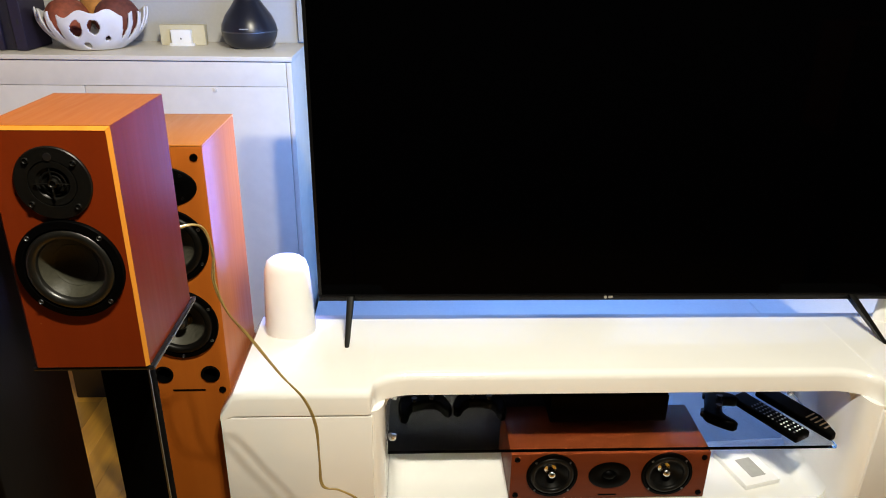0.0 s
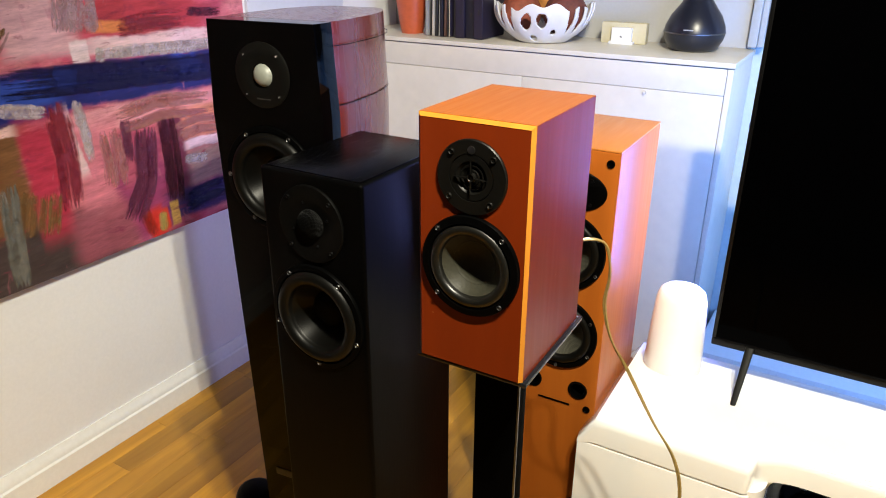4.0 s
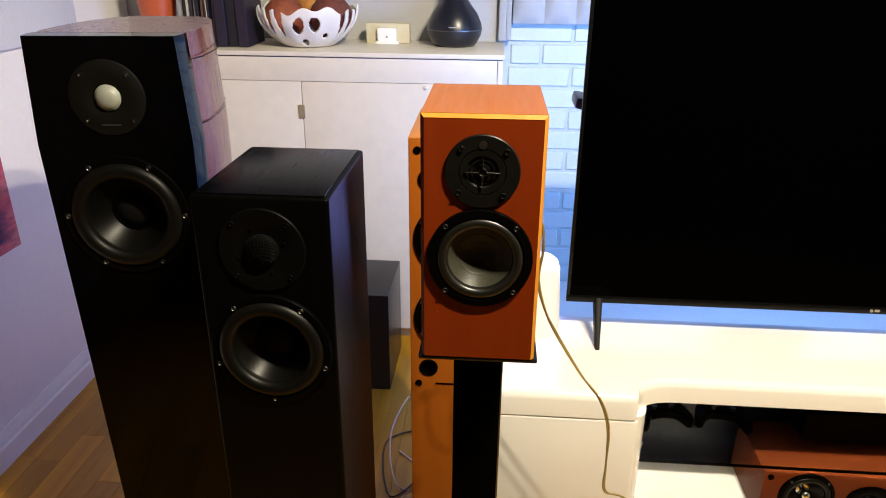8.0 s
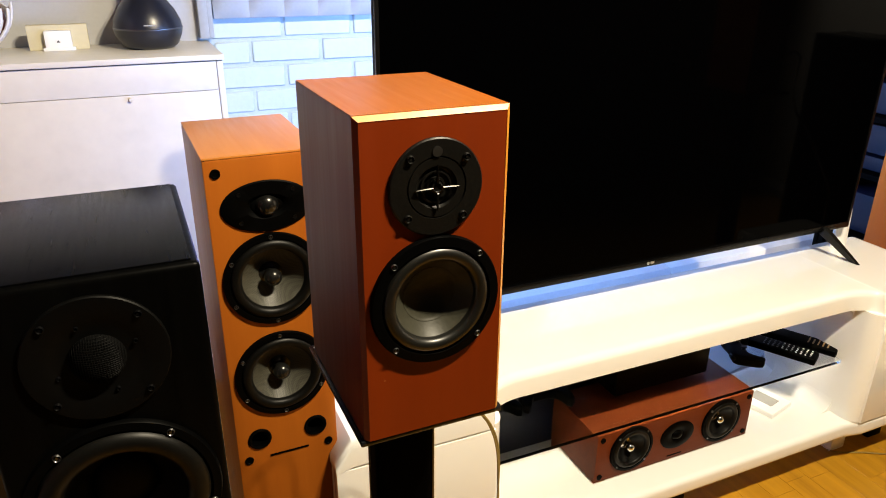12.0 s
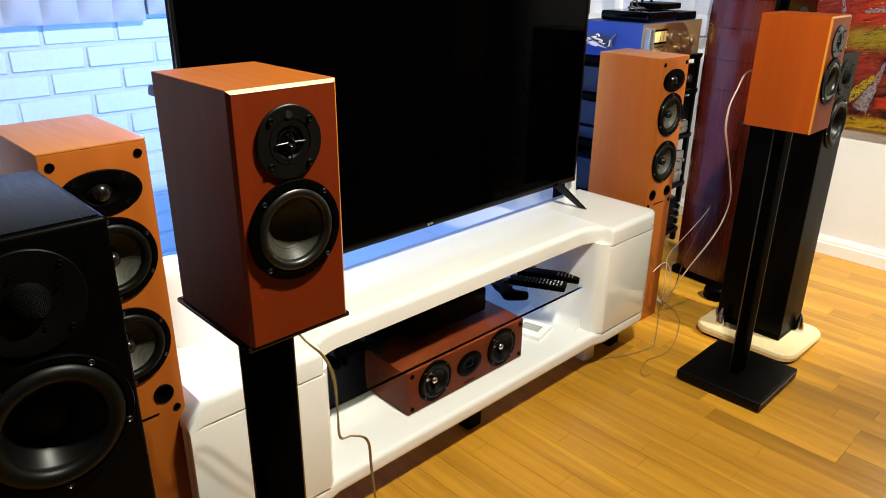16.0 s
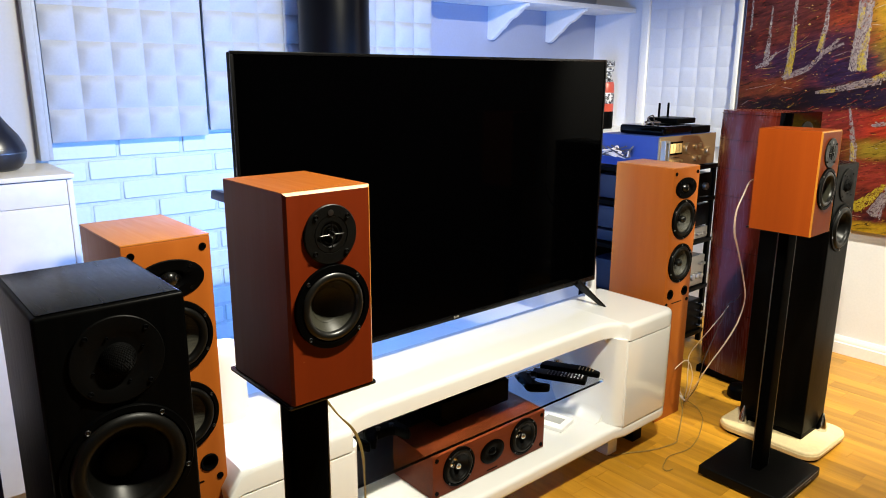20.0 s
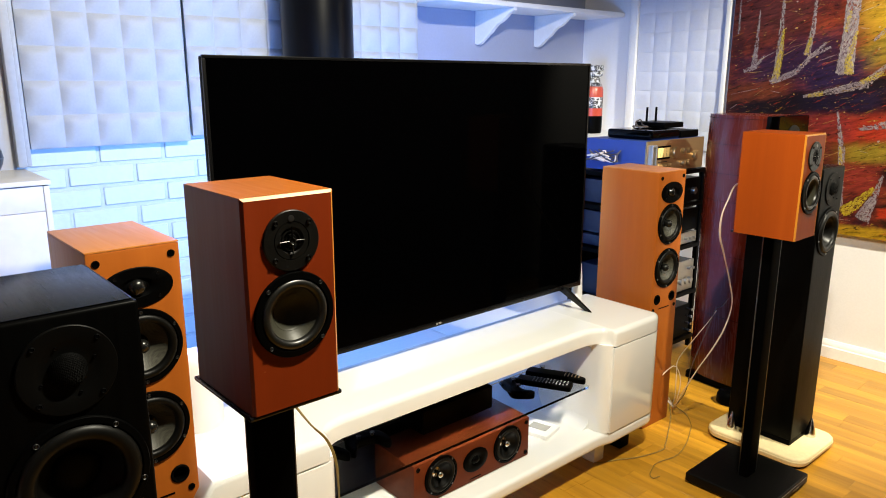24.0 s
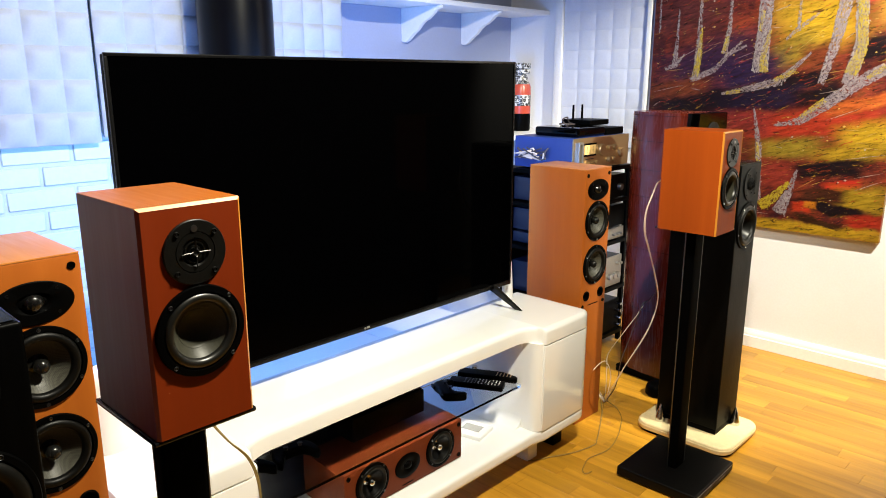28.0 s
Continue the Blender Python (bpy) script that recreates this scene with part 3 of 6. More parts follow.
def bench_top():
    bm = bmesh.new()
    steps = 56
    rows = []

    def ease(s):
        s = min(1, max(0, s))
        return s * s * (3 - 2 * s)

    xs = sorted({UX0 + (UX1 - UX0) * k / steps for k in range(steps + 1)} | {BX0 + 0.0025 * k for k in range(-4, 34)} | {BX1 - 0.0025 * k for k in range(-4, 34)} | {UX1 - UR * (1 - math.cos(k * math.pi / 32)) for k in range(17)})
    for x in xs:
        near = min(x - BX0, BX1 - x)
        inner = ease(near / 0.02)
        if near <= 0:
            step = 0.010 - math.sqrt(max(0.0, 0.010 ** 2 - max(0.0, near + 0.010) ** 2))
        else:
            step = 0.010 + 0.048 * math.sqrt(max(0.0, 1 - max(0.0, 1 - near / 0.078) ** 2))
        front = UF + step
        if UX1 - x < UR:
            front += UR - math.sqrt(max(0.0, UR ** 2 - (UR - (UX1 - x)) ** 2))
        end = min(x - UX0, UX1 - x)
        r = 0.045
        drop = r - math.sqrt(max(0, r * r - (r - min(end, r)) ** 2))
        low = 0.428 + 0.004 * inner
        if end < r:
            low = min(low, UT - drop - 0.004)
        t = UT - drop
        rr = 0.016
        prof = [(UB, max(low, t - 0.05)), (UB, t - 0.004), (UB - 0.004, t)]
        prof += [(front + rr - rr * math.sin(a), t - rr + rr * math.cos(a)) for a in (0, 0.4, 0.8, 1.2, 1.57)]
        prof += [(front, min(low, t - rr)), (front + 0.02, min(low, t - rr))]
        rows.append([bm.verts.new((x, a, b)) for a, b in prof])
    for a, b in zip(rows, rows[1:]):
        n = len(a)
        for k in range(n):
            bm.faces.new((a[k], a[(k + 1) % n], b[(k + 1) % n], b[k]))
    bm.faces.new(rows[0])
    bm.faces.new(rows[-1][::-1])
    return bm


part("top", bench_top(), GLOSS_WHITE, bench)
part("side_block", box(UX0 + 0.002, UF + 0.022, 0.144, BX0 - 0.002, UB - 0.004, 0.427, 0.004), GLOSS_WHITE, bench)
part("drawer_front", prism(rounded(UX0, 0.1435, BX0, 0.4235, (0.0, 0.0, 0.0, 0.0)), 0.020, 0.003, plane="xz", start=UF), GLOSS_WHITE, bench)
part("side_block", box(BX1 + 0.002, UF + 0.022, 0.144, UX1 - UR, UB - 0.004, 0.427, 0.004), GLOSS_WHITE, bench)
bend = [k * math.pi / 24 for k in range(13)]
wrap = [(BX1, UF)] + [(UX1 - UR + UR * math.sin(a), UF + UR - UR * math.cos(a)) for a in bend] + [(UX1, UB - 0.004), (UX1 - 0.02, UB - 0.004)]
wrap += [(UX1 - UR + (UR - 0.02) * math.sin(a), UF + UR - (UR - 0.02) * math.cos(a)) for a in bend[::-1]] + [(BX1, UF + 0.02)]
part("drawer_front", prism(wrap, 0.2800, 0.002, plane="xy", start=0.1435), GLOSS_WHITE, bench, "drawer front curved round the end")
plan = [(UX0 + 0.02, UB), (UX0, UB - 0.02), (UX0, UF + 0.03), (UX0 + 0.03, UF + 0.002), (BX0 - 0.02, UF + 0.002), (BX0 + 0.03, UF + 0.012), (BX1 - 0.03, UF + 0.012), (BX1 + 0.02, UF + 0.002)]
plan += [(UX1 - UR + UR * math.sin(a), UF + 0.002 + UR - UR * math.cos(a)) for a in bend] + [(UX1, UB - 0.02), (UX1 - 0.02, UB)]
part("bottom_board", prism(plan[::-1], 0.043, 0.014, 4, plane="xy", start=0.100), GLOSS_WHITE, bench, "long bottom board with rounded nose")
# cheeks with a rounded front edge either side of the opening, and hollow corners inside
for x, s in ((BX0, 1), (BX1, -1)):
    r = 0.042
    cheek = [(x - s * 0.002, UF + 0.006)] + [(x + s * (r * math.sin(a)) * 0.55, UF + 0.006 + r - r * math.cos(a)) for a in [k * math.pi / 20 for k in range(1, 11)]]
    cheek += [(x + s * r * 0.55, UB - 0.012), (x - s * 0.002, UB - 0.012)]
    part("cheek", prism(cheek if s > 0 else cheek[::-1], 0.288, plane="xy", start=0.1435), GLOSS_WHITE, bench)
    xi = x + s * (r * 0.55 + 0.0004)
    for z, u in ((0.1437, 1), (0.4315, -1)):
        r2 = 0.034
        pts = [(xi, z)] + [(xi + s * (r2 - r2 * math.sin(a)), z + u * (r2 - r2 * math.cos(a))) for a in [k * math.pi / 16 for k in range(9)]]
        part("corner_fillet", prism(pts, 0.19, plane="xz", start=1.185), GLOSS_WHITE, bench)
# bench back is taken as open; dark sheet added to deepen its shade
part("back_panel", box(BX0 + 0.024, 1.401, 0.1435, 0.60, 1.407, 0.375), CASE_GREY, bench, "thin dark board added to deepen shade in the opening")
part("glass_shelf", box(BX0 + 0.025, 1.186, 0.2805, BX1 - 0.025, 1.392, 0.2885, 0.001), GLASSM, bench, "clear glass shelf").visible_shadow = False
for x in (BX0 + 0.034, BX1 - 0.034):
    for y in (1.225, 1.37):
        part("shelf_pin", lathe([(0.0, 0.0), (0.008, 0.0), (0.009, 0.004), (0.009, 0.010), (0.0, 0.012)], 16, x, y, 0.2890, "z"), CHROME, bench, "chrome shelf pin")
for x in (-0.30, 0.44, 0.97, 1.11):
    part("foot", box(x - 0.025, 1.19, 0.0, x + 0.025, 1.24, 0.102, 0.003), TRIM if x > 0.9 and x < 1.1 else BLACK, bench)
    part("foot", box(x - 0.025, 1.33, 0.0, x + 0.025, 1.38, 0.102, 0.003), BLACK, bench)

# ---- television ----
TX0, TX1, TZ0, TZ1, TY = -0.199, 1.037, 0.550, 1.260, 1.350
tv = thing("television", pose((TX0 + TX1) / 2, TY, UT), "large flat television switched off with thin black bezel", "television")
OX, OZ = (TX0 + TX1) / 2, UT


def tvbox(x0, y0, z0, x1, y1, z1, b=0.0):
    return box(x0 - OX, y0 - TY, z0 - OZ, x1 - OX, y1 - TY, z1 - OZ, b)


part("housing", tvbox(TX0 + 0.10, TY + 0.026, TZ0 + 0.03, TX1 - 0.10, TY + 0.058, TZ1 - 0.2, 0.008), BLACK, tv)
part("back_panel", tvbox(TX0 + 0.002, TY + 0.006, TZ0 + 0.002, TX1 - 0.002, TY + 0.026, TZ1 - 0.002, 0.004), BLACK, tv)
part("screen", tvbox(TX0 + 0.007, TY + 0.0015, TZ0 + 0.016, TX1 - 0.007, TY + 0.006, TZ1 - 0.007), SCREEN, tv, "glossy black screen switched off")
part("bezel", tvbox(TX0, TY - 0.001, TZ0, TX1, TY + 0.007, TZ0 + 0.015, 0.002), BEZEL, tv)
for a in ((TX0, TZ1 - 0.007, TX1, TZ1), (TX0, TZ0 + 0.0152, TX0 + 0.007, TZ1 - 0.0072), (TX1 - 0.007, TZ0 + 0.0152, TX1, TZ1 - 0.0072)):
    part("bezel", tvbox(a[0], TY - 0.001, a[1], a[2], TY + 0.007, a[3], 0.0015), BEZEL, tv)
part("badge", lathe([(0, 0), (0.0035, 0), (0.0035, 0.0012), (0, 0.0012)], 20, -0.008, -0.0012, TZ0 + 0.008 - OZ, bm=tvbox(OX - 0.002, TY - 0.0022, TZ0 + 0.006, OX + 0.008, TY - 0.0012, TZ0 + 0.011)), SILVER, tv, "small silver round badge with a bar")
for x, s, lean in ((-0.127 - OX, -1, 0.004), (0.995 - OX, 1, 0.045)):
    leg = bmesh.new()
    for y1, z1, w in ((-0.070, 0.0, 0.008),):
        top_y = 0.014
        quad = [(-0.004, TZ0 - OZ + 0.012), (0.056, TZ0 - OZ + 0.012), (y1 + 0.020, 0.0), (y1 - 0.004, 0.0)]
        bm2 = prism(quad, 0.016, 0.003, plane="yz", start=-0.008)
        for v in bm2.verts:
            v.co.x = v.co.x * (0.60 + 0.3 * v.co.z / (TZ0 - OZ)) + x + s * (0.010 - lean * v.co.z / (TZ0 - OZ))
        merge(leg, bm2)
    part("leg", leg, LEG, tv, "splayed dark plastic leg")
clip = tvbox(TX0 - 0.006, TY + 0.050, 0.940, TX0 + 0.11, TY + 0.135, 0.962, 0.006)
bmesh.ops.rotate(clip, verts=clip.verts, matrix=Matrix.Rotation(radians(12), 3, "Y"), cent=(TX0 - OX, TY + 0.1 - TY, 0.955 - OZ))
# the clip's blue is backlight, taken over from the case colour
part("side_clip", clip, BLUE_LIT_CASE, tv, "plastic clip coloured as lit by the blue backlight")
part("led_strip", tvbox(TX0 + 0.14, TY + 0.060, TZ1 - 0.24, TX1 - 0.14, TY + 0.064, TZ1 - 0.228), glow("blue_led", (0.35, 0.5, 1.0), 2.0), tv, "blue light strip on the back")

# ---- loudspeakers ----


def screws(parent, cx, cz, r, count, y, size, start=45, material=None):
    """Driver screws, each a part of its driver."""
    for k in range(count):
        a = radians(start + 360 * k / count)
        bm = lathe([(0, 0.0018), (size * 0.35, 0.0018), (size * 0.42, 0.0005), (size * 0.5, 0.0006), (size * 0.8, 0.0024), (size, 0.001), (size, -0.001)], 12, cx + r * math.cos(a), y, cz + r * math.sin(a))
        part("screw", bm, material or STEEL, parent)


def woofer(parent, cx, cz, R, y, cone, flange, count=4, start=45, cap=0.32, phase=None, dish=False, roll=None):
    """A cone driver on the plane y, flange proud of the baffle."""
    inner, outer = (0.62, 0.83) if dish else (0.64, 0.86) if phase else (0.62, 0.88)
    mid, half = (inner + outer) / 2, (outer - inner) / 2
    w = part("woofer", lathe([(R, -0.002), (R, 0.003), (R * 0.985, 0.0048), (R * (outer + 0.02), 0.0054), (R * outer, 0.002)], 64, cx, y, cz), flange, parent, "round bass driver")
    part("surround", lathe([(R * (outer + 0.005), 0.001)] + [(R * (mid + half * math.cos(a)), 0.001 + R * (half * 0.95) * math.sin(a)) for a in [k * math.pi / 14 for k in range(15)]] + [(R * (inner - 0.015), -0.001)], 64, cx, y, cz), roll or (RUBBER if dish else RUBBER_DARK), w, "half-round rubber surround")
    top = R * (inner - 0.005)
    if dish:
        lip, lip_d, depth = R * 0.43, R * 0.175, R * 0.30
        prof = [(top, 0.000)] + [(top + (lip - top) * s, -lip_d * (1.18 * s - 0.18 * s * s)) for s in (0.12, 0.3, 0.5, 0.75, 0.98)]
        part("cone", lathe(prof, 64, cx, y, cz), cone, w)
        bowl_prof = [(lip + 0.0007, -lip_d - 0.0002), (lip + 0.0003, -lip_d + 0.0006), (lip - 0.0003, -lip_d + 0.0003)]
        bowl_prof += [(lip * s, -lip_d - (depth - lip_d) * (1 - s * s)) for s in (0.96, 0.88, 0.78, 0.66, 0.5, 0.34, 0.18)] + [(0, -depth)]
        part("dust_bowl", lathe(bowl_prof, 64, cx, y, cz), cone, w)
    else:
        depth = R * 0.33
        part("cone", lathe([(top, 0.0)] + [(top + (R * cap - top) * s, -depth * (1.25 * s - 0.25 * s * s)) for s in (0.1, 0.3, 0.5, 0.75, 1.0)], 64, cx, y, cz), cone, w)
        if phase:
            part("phase_plug", lathe([(R * cap * 0.98, -depth), (R * cap * 0.75, -depth * 0.97), (R * 0.125, -depth * 0.9), (R * 0.135, -depth * 0.5)] + [(R * 0.185 * math.cos(a), -R * 0.06 + R * 0.17 * math.sin(a)) for a in (-0.5, 0.0, 0.35, 0.7, 1.0, 1.3)] + [(0, R * 0.11)], 32, cx, y, cz), phase, w, "round-nosed metal plug")
        else:
            part("dust_cap", lathe([(R * cap * 1.02, -depth - 0.0005), (R * cap, -depth + 0.0012)] + [(R * cap * math.cos(a), -depth + 0.0012 + R * 0.12 * math.sin(a)) for a in (0.25, 0.5, 0.8, 1.1, 1.35)] + [(0, -depth + 0.0012 + R * 0.12)], 40, cx, y, cz), CAP_BLACK, w, "matt black dust cap")
    part("recess", lathe([(R * 0.80, -R * 0.42 - 0.004), (0, -R * 0.42 - 0.004)], 32, cx, y, cz), HOLE, w)
    screws(w, cx, cz, R * 0.925, count, y - 0.004, R * 0.034 + 0.0010, start)
    return w


def cut(target, *cutters):
    """Sinks the drivers' openings into a cabinet."""
    for bm in cutters:
        data = bpy.data.meshes.new("cutter")
        bmesh.ops.recalc_face_normals(bm, faces=bm.faces)
        bm.to_mesh(data)
        bm.free()
        ob = new("cutter", data)
        ob.parent = target.parent
        mod = target.modifiers.new("cut", "BOOLEAN")
        mod.object, mod.operation, mod.solver = ob, "DIFFERENCE", "EXACT"
        deps = bpy.context.evaluated_depsgraph_get()
        made = bpy.data.meshes.new_from_object(target.evaluated_get(deps))
        target.modifiers.clear()
        target.data = smooth(made)
        bpy.data.objects.remove(ob)


def plug(cx, cz, R, depth=0.05, squash=(1, 1)):
    return lathe([(0, 0.02), (R, 0.02), (R, -depth), (0, -depth)], 40, cx, 0, cz, squash=squash)


MW, MD, MH = 0.1286, 0.1686, 0.2805


TWZ = 0.2215


def monitor(m, label, body_mat, top_mat, lit_bevels=2):
    ob = thing("bookshelf_speaker", m, label, "speaker", "speakers on stands")
    c = 0.0038
    w = MW / 2
    front = [(-w + c, 0), (w - c, 0), (w, c), (w, MD), (-w, MD), (-w, c)]
    body = part("cabinet", prism([(-w + 0.001, 0.0), (w - 0.001, 0.0), (w - 0.001, MH - 0.006), (-w + 0.001, MH - 0.006)], MD, 0.0, plane="xz", start=0.0), body_mat, ob)
    bm = bmesh.new()
    bmesh.ops.create_cube(bm, size=1)
    for v in bm.verts:
        v.co = Vector(((-w, w)[v.co.x > 0], (0, MD)[v.co.y > 0], (0, MH - 0.0006)[v.co.z > 0]))
    edges = [e for e in bm.edges if all(v.co.y < 0.001 for v in e.verts) and not all(v.co.z < 0.001 for v in e.verts)]
    bmesh.ops.bevel(bm, geom=edges, offset=c, segments=1, affect="EDGES")
    body.data = smooth(mesh_of(bm, "cabinet", body_mat), 20)
    cut(body, plug(0, 0.1245, 0.049), plug(0, TWZ, 0.034, 0.02))
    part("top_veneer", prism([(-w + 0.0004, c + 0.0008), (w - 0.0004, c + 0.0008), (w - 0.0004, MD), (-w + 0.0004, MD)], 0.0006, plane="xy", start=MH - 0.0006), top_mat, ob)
    # front bevels that catch light get a painted bright strip, shaded ones none
    lip = bmesh.new()
    h = MH - 0.0006
    e = 0.0005
    faces = [[(-w + c, 0, h - c), (w - c, 0, h - c), (w, c, h), (-w, c, h)], [(w - c, 0, 0), (w, c, 0), (w, c, h), (w - c, 0, h - c)], [(-w, c, 0), (-w + c, 0, 0), (-w + c, 0, h - c), (-w, c, h)]]
    for corners, (nx, ny, nz) in list(zip(faces, ((0, -0.7, 0.7), (0.7, -0.7, 0), (-0.7, -0.7, 0))))[:lit_bevels]:
        outer = [lip.verts.new((x + nx * e, y + ny * e, z + nz * e)) for x, y, z in corners]
        inner = [lip.verts.new((x - nx * e, y - ny * e, z - nz * e)) for x, y, z in corners]
        lip.faces.new(outer)
        lip.faces.new(inner[::-1])
        for k in range(4):
            lip.faces.new((outer[k], inner[k], inner[(k + 1) % 4], outer[(k + 1) % 4]))
    part("lit_bevel_strip", lip, CHERRY_LIT_BEVEL, ob, "bevelled edge coloured bright where lamp light catches it")
    tw = part("tweeter", lathe([(0.0392, -0.002), (0.0392, 0.0022), (0.0382, 0.0032), (0.0250, 0.0032), (0.0246, 0.0018), (0.0240, 0.0018), (0.0236, 0.0030), (0.0172, 0.0027), (0.0160, 0.0004), (0.0150, -0.0004), (0.0136, -0.0004), (0.0129, 0.0014), (0.0117, 0.0014), (0.0110, -0.0008), (0.0086, -0.0012), (0.0078, 0.0010), (0.0062, 0.0010), (0.0054, 0.0), (0.0048, 0.0036), (0.0036, 0.0042), (0.0028, 0.0030), (0, 0.0030)], 56, 0, 0, TWZ), PLATE, ob, "round black tweeter plate")
    for a in (0, 90, 180, 270):
        bar = prism([(0.0040, -0.0009), (0.0120, -0.0007), (0.0185, 0.0), (0.0120, 0.0007), (0.0040, 0.0009)], 0.0030, 0.0004, 1, plane="xz", start=-0.0058)
        bmesh.ops.rotate(bar, verts=bar.verts, matrix=Matrix.Rotation(radians(a), 3, "Y"))
        bmesh.ops.translate(bar, verts=bar.verts, vec=(0, 0, TWZ))
        part("guard_bar", bar, GUARD, tw, "thin pointed guard bar")
    part("badge", lathe([(0.0042, 0.0030), (0.0042, 0.0040), (0, 0.0042)], 20, 0, 0, TWZ + 0.0285), STEEL, tw, "grey round badge")
    screws(tw, 0, TWZ, 0.0330, 4, -0.0030, 0.0034, 42, PLATE)
    woofer(ob, 0, 0.1245, 0.0568, 0, CONE, BLACK, 4, 45, dish=True)
    part("terminal", box(-0.025, MD - 0.001, 0.05, 0.025, MD + 0.006, 0.10, 0.003), BLACK, ob)
    return ob


def stand(m, height, label):
    ob = thing("speaker_stand", m, label, "speaker stand", "speaker stands")
    part("base_plate", box(-0.137, -0.128, 0.006, 0.137, 0.128, 0.036, 0.006, 3), LEATHER, ob, "black stitched leatherette base plate")
    for k in range(46):
        x = -0.122 + 0.244 * k / 45
        part("stitch", box(x - 0.0018, -0.1288, 0.0275, x + 0.0018, -0.1278, 0.0285), STITCH, ob)
    part("badge", box(0.03, -0.1288, 0.014, 0.07, -0.1276, 0.020, 0.0004), STEEL, ob, "small unreadable grey label")
    for x in (-0.115, 0.115):
        for y in (-0.105, 0.105):
            part("foot", lathe([(0.0, 0.0), (0.004, 0.0), (0.010, 0.006), (0.0, 0.007)], 14, x, y, 0, "z"), STEEL, ob)
    part("column", prism(rounded(-0.031, -0.015, 0.031, 0.015, 0.008, 4), height - 0.040, plane="xy", start=0.035), COLUMN, ob, "black column")
    # glints on two rounded column corners, modelled as bright strips
    for x, y in ((-0.0305, 0.0125), (0.0305, -0.0125)):
        part("edge_glint", box(x - 0.0012, y - 0.0016, 0.036, x + 0.0012, y + 0.0016, height - 0.006, 0.0005), STEEL, ob, "thin steel strip standing for the corner's glint")
    part("top_plate", box(-0.0685, -0.086, height - 0.006, 0.0685, 0.092, height, 0.002), PLATE_METAL, ob)
    for x in (-0.062, 0.062):
        for y in (-0.079, 0.084):
            part("screw", lathe([(0.003, 0.0), (0.003, 0.0012), (0, 0.0018)], 10, x, y, height, "z"), CHROME, ob)
    return ob


HL = 0.7944
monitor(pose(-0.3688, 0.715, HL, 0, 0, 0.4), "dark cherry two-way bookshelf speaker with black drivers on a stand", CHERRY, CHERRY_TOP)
stand(pose(-0.3688, 0.803, 0, 0, 0, 0.4), HL - 0.0005, "tall black single-column speaker stand with square base")
mr = pose(1.179, 0.800, 0, 0, 0, 0.6)
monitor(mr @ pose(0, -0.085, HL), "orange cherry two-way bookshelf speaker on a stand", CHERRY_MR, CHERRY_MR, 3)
stand(mr @ pose(0.028, 0.012, 0), HL - 0.0005, "tall black single-column speaker stand with square base")


def tower(m, H, label):
    """A slim light cherry tower with two woven woofers."""
    W, D, low = 0.1546, 0.2332, H - 0.938
    w = W / 2
    ob = thing("tower_speaker", m, label, "speaker", "slim cherry towers")
    body = part("cabinet", box(-w, 0, 0.0, w, D, H - 0.003, 0.0035), ALDER, ob)
    cut(body, plug(0, 0.866 + low, 0.050, 0.02, (1, 0.585)), plug(0, 0.758 + low, 0.060), plug(0, 0.604 + low, 0.060), plug(-0.043, 0.497 + low, 0.0125), plug(0.043, 0.497 + low, 0.0125))
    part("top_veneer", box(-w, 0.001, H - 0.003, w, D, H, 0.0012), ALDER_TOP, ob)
    tw = part("tweeter", lathe([(0.0612, -0.001), (0.0612, 0.002), (0.059, 0.0032), (0.030, 0.0030), (0.022, -0.003), (0.019, -0.001), (0.0165, -0.001)], 56, 0, 0, 0.866 + low, squash=(1, 0.585)), BLACK, ob, "oval black tweeter plate")
    part("dome", lathe([(0.0165, -0.002)] + [(0.0150 * math.cos(a), -0.001 + 0.011 * math.sin(a)) for a in (0.1, 0.5, 0.9, 1.25)] + [(0, 0.0102)], 32, 0, 0, 0.866 + low), DOME_GREY, tw, "grey dome")
    for x, z in ((-0.036, 0.886), (0.036, 0.886), (-0.036, 0.846), (0.036, 0.846)):
        part("screw", lathe([(0.003, 0.0), (0.003, 0.0042), (0.001, 0.0036), (0, 0.0036)], 12, x, 0, z + low), SATIN, tw)
    for z in (0.758, 0.604):
        woofer(ob, 0, z + low, 0.0692, 0, WEAVE, BLACK, 6, 30, 0.24, PLUG_METAL)
    for x in (-0.043, 0.043):
        p = part("port", lathe([(0.0175, -0.001), (0.0175, 0.002), (0.0160, 0.003), (0.0125, 0.001), (0.0115, -0.025), (0, -0.026)], 32, x, 0, 0.497 + low), BLACK, ob, "small round port")
    for x, z in ((-0.062, 0.917), (0.062, 0.917), (-0.062, 0.462), (0.062, 0.462)):
        part("grille_socket", lathe([(0.0065, -0.001), (0.0065, 0.0018), (0.0048, 0.002), (0.0040, 0.0007), (0, 0.0007)], 20, x, 0, z + low), BLACK, ob)
    part("name_bar", box(-0.030, -0.0012, 0.4605 + low, 0.030, -0.0002, 0.4635 + low), BLACK, ob, "thin dark unreadable lettering")
    part("plinth", box(-w + 0.004, 0.004, -0.0, w - 0.004, D - 0.004, 0.004), BLACK, ob)
    return ob


tower(pose(-0.4243, 1.1566, 0, 0, 0, 0.7), 0.938, "light cherry tower speaker with oval tweeter and two woven woofers")
tower(pose(1.338, 1.220, 0, 0, 0, -1.4), 0.917, "light cherry tower speaker standing beside the white bench")


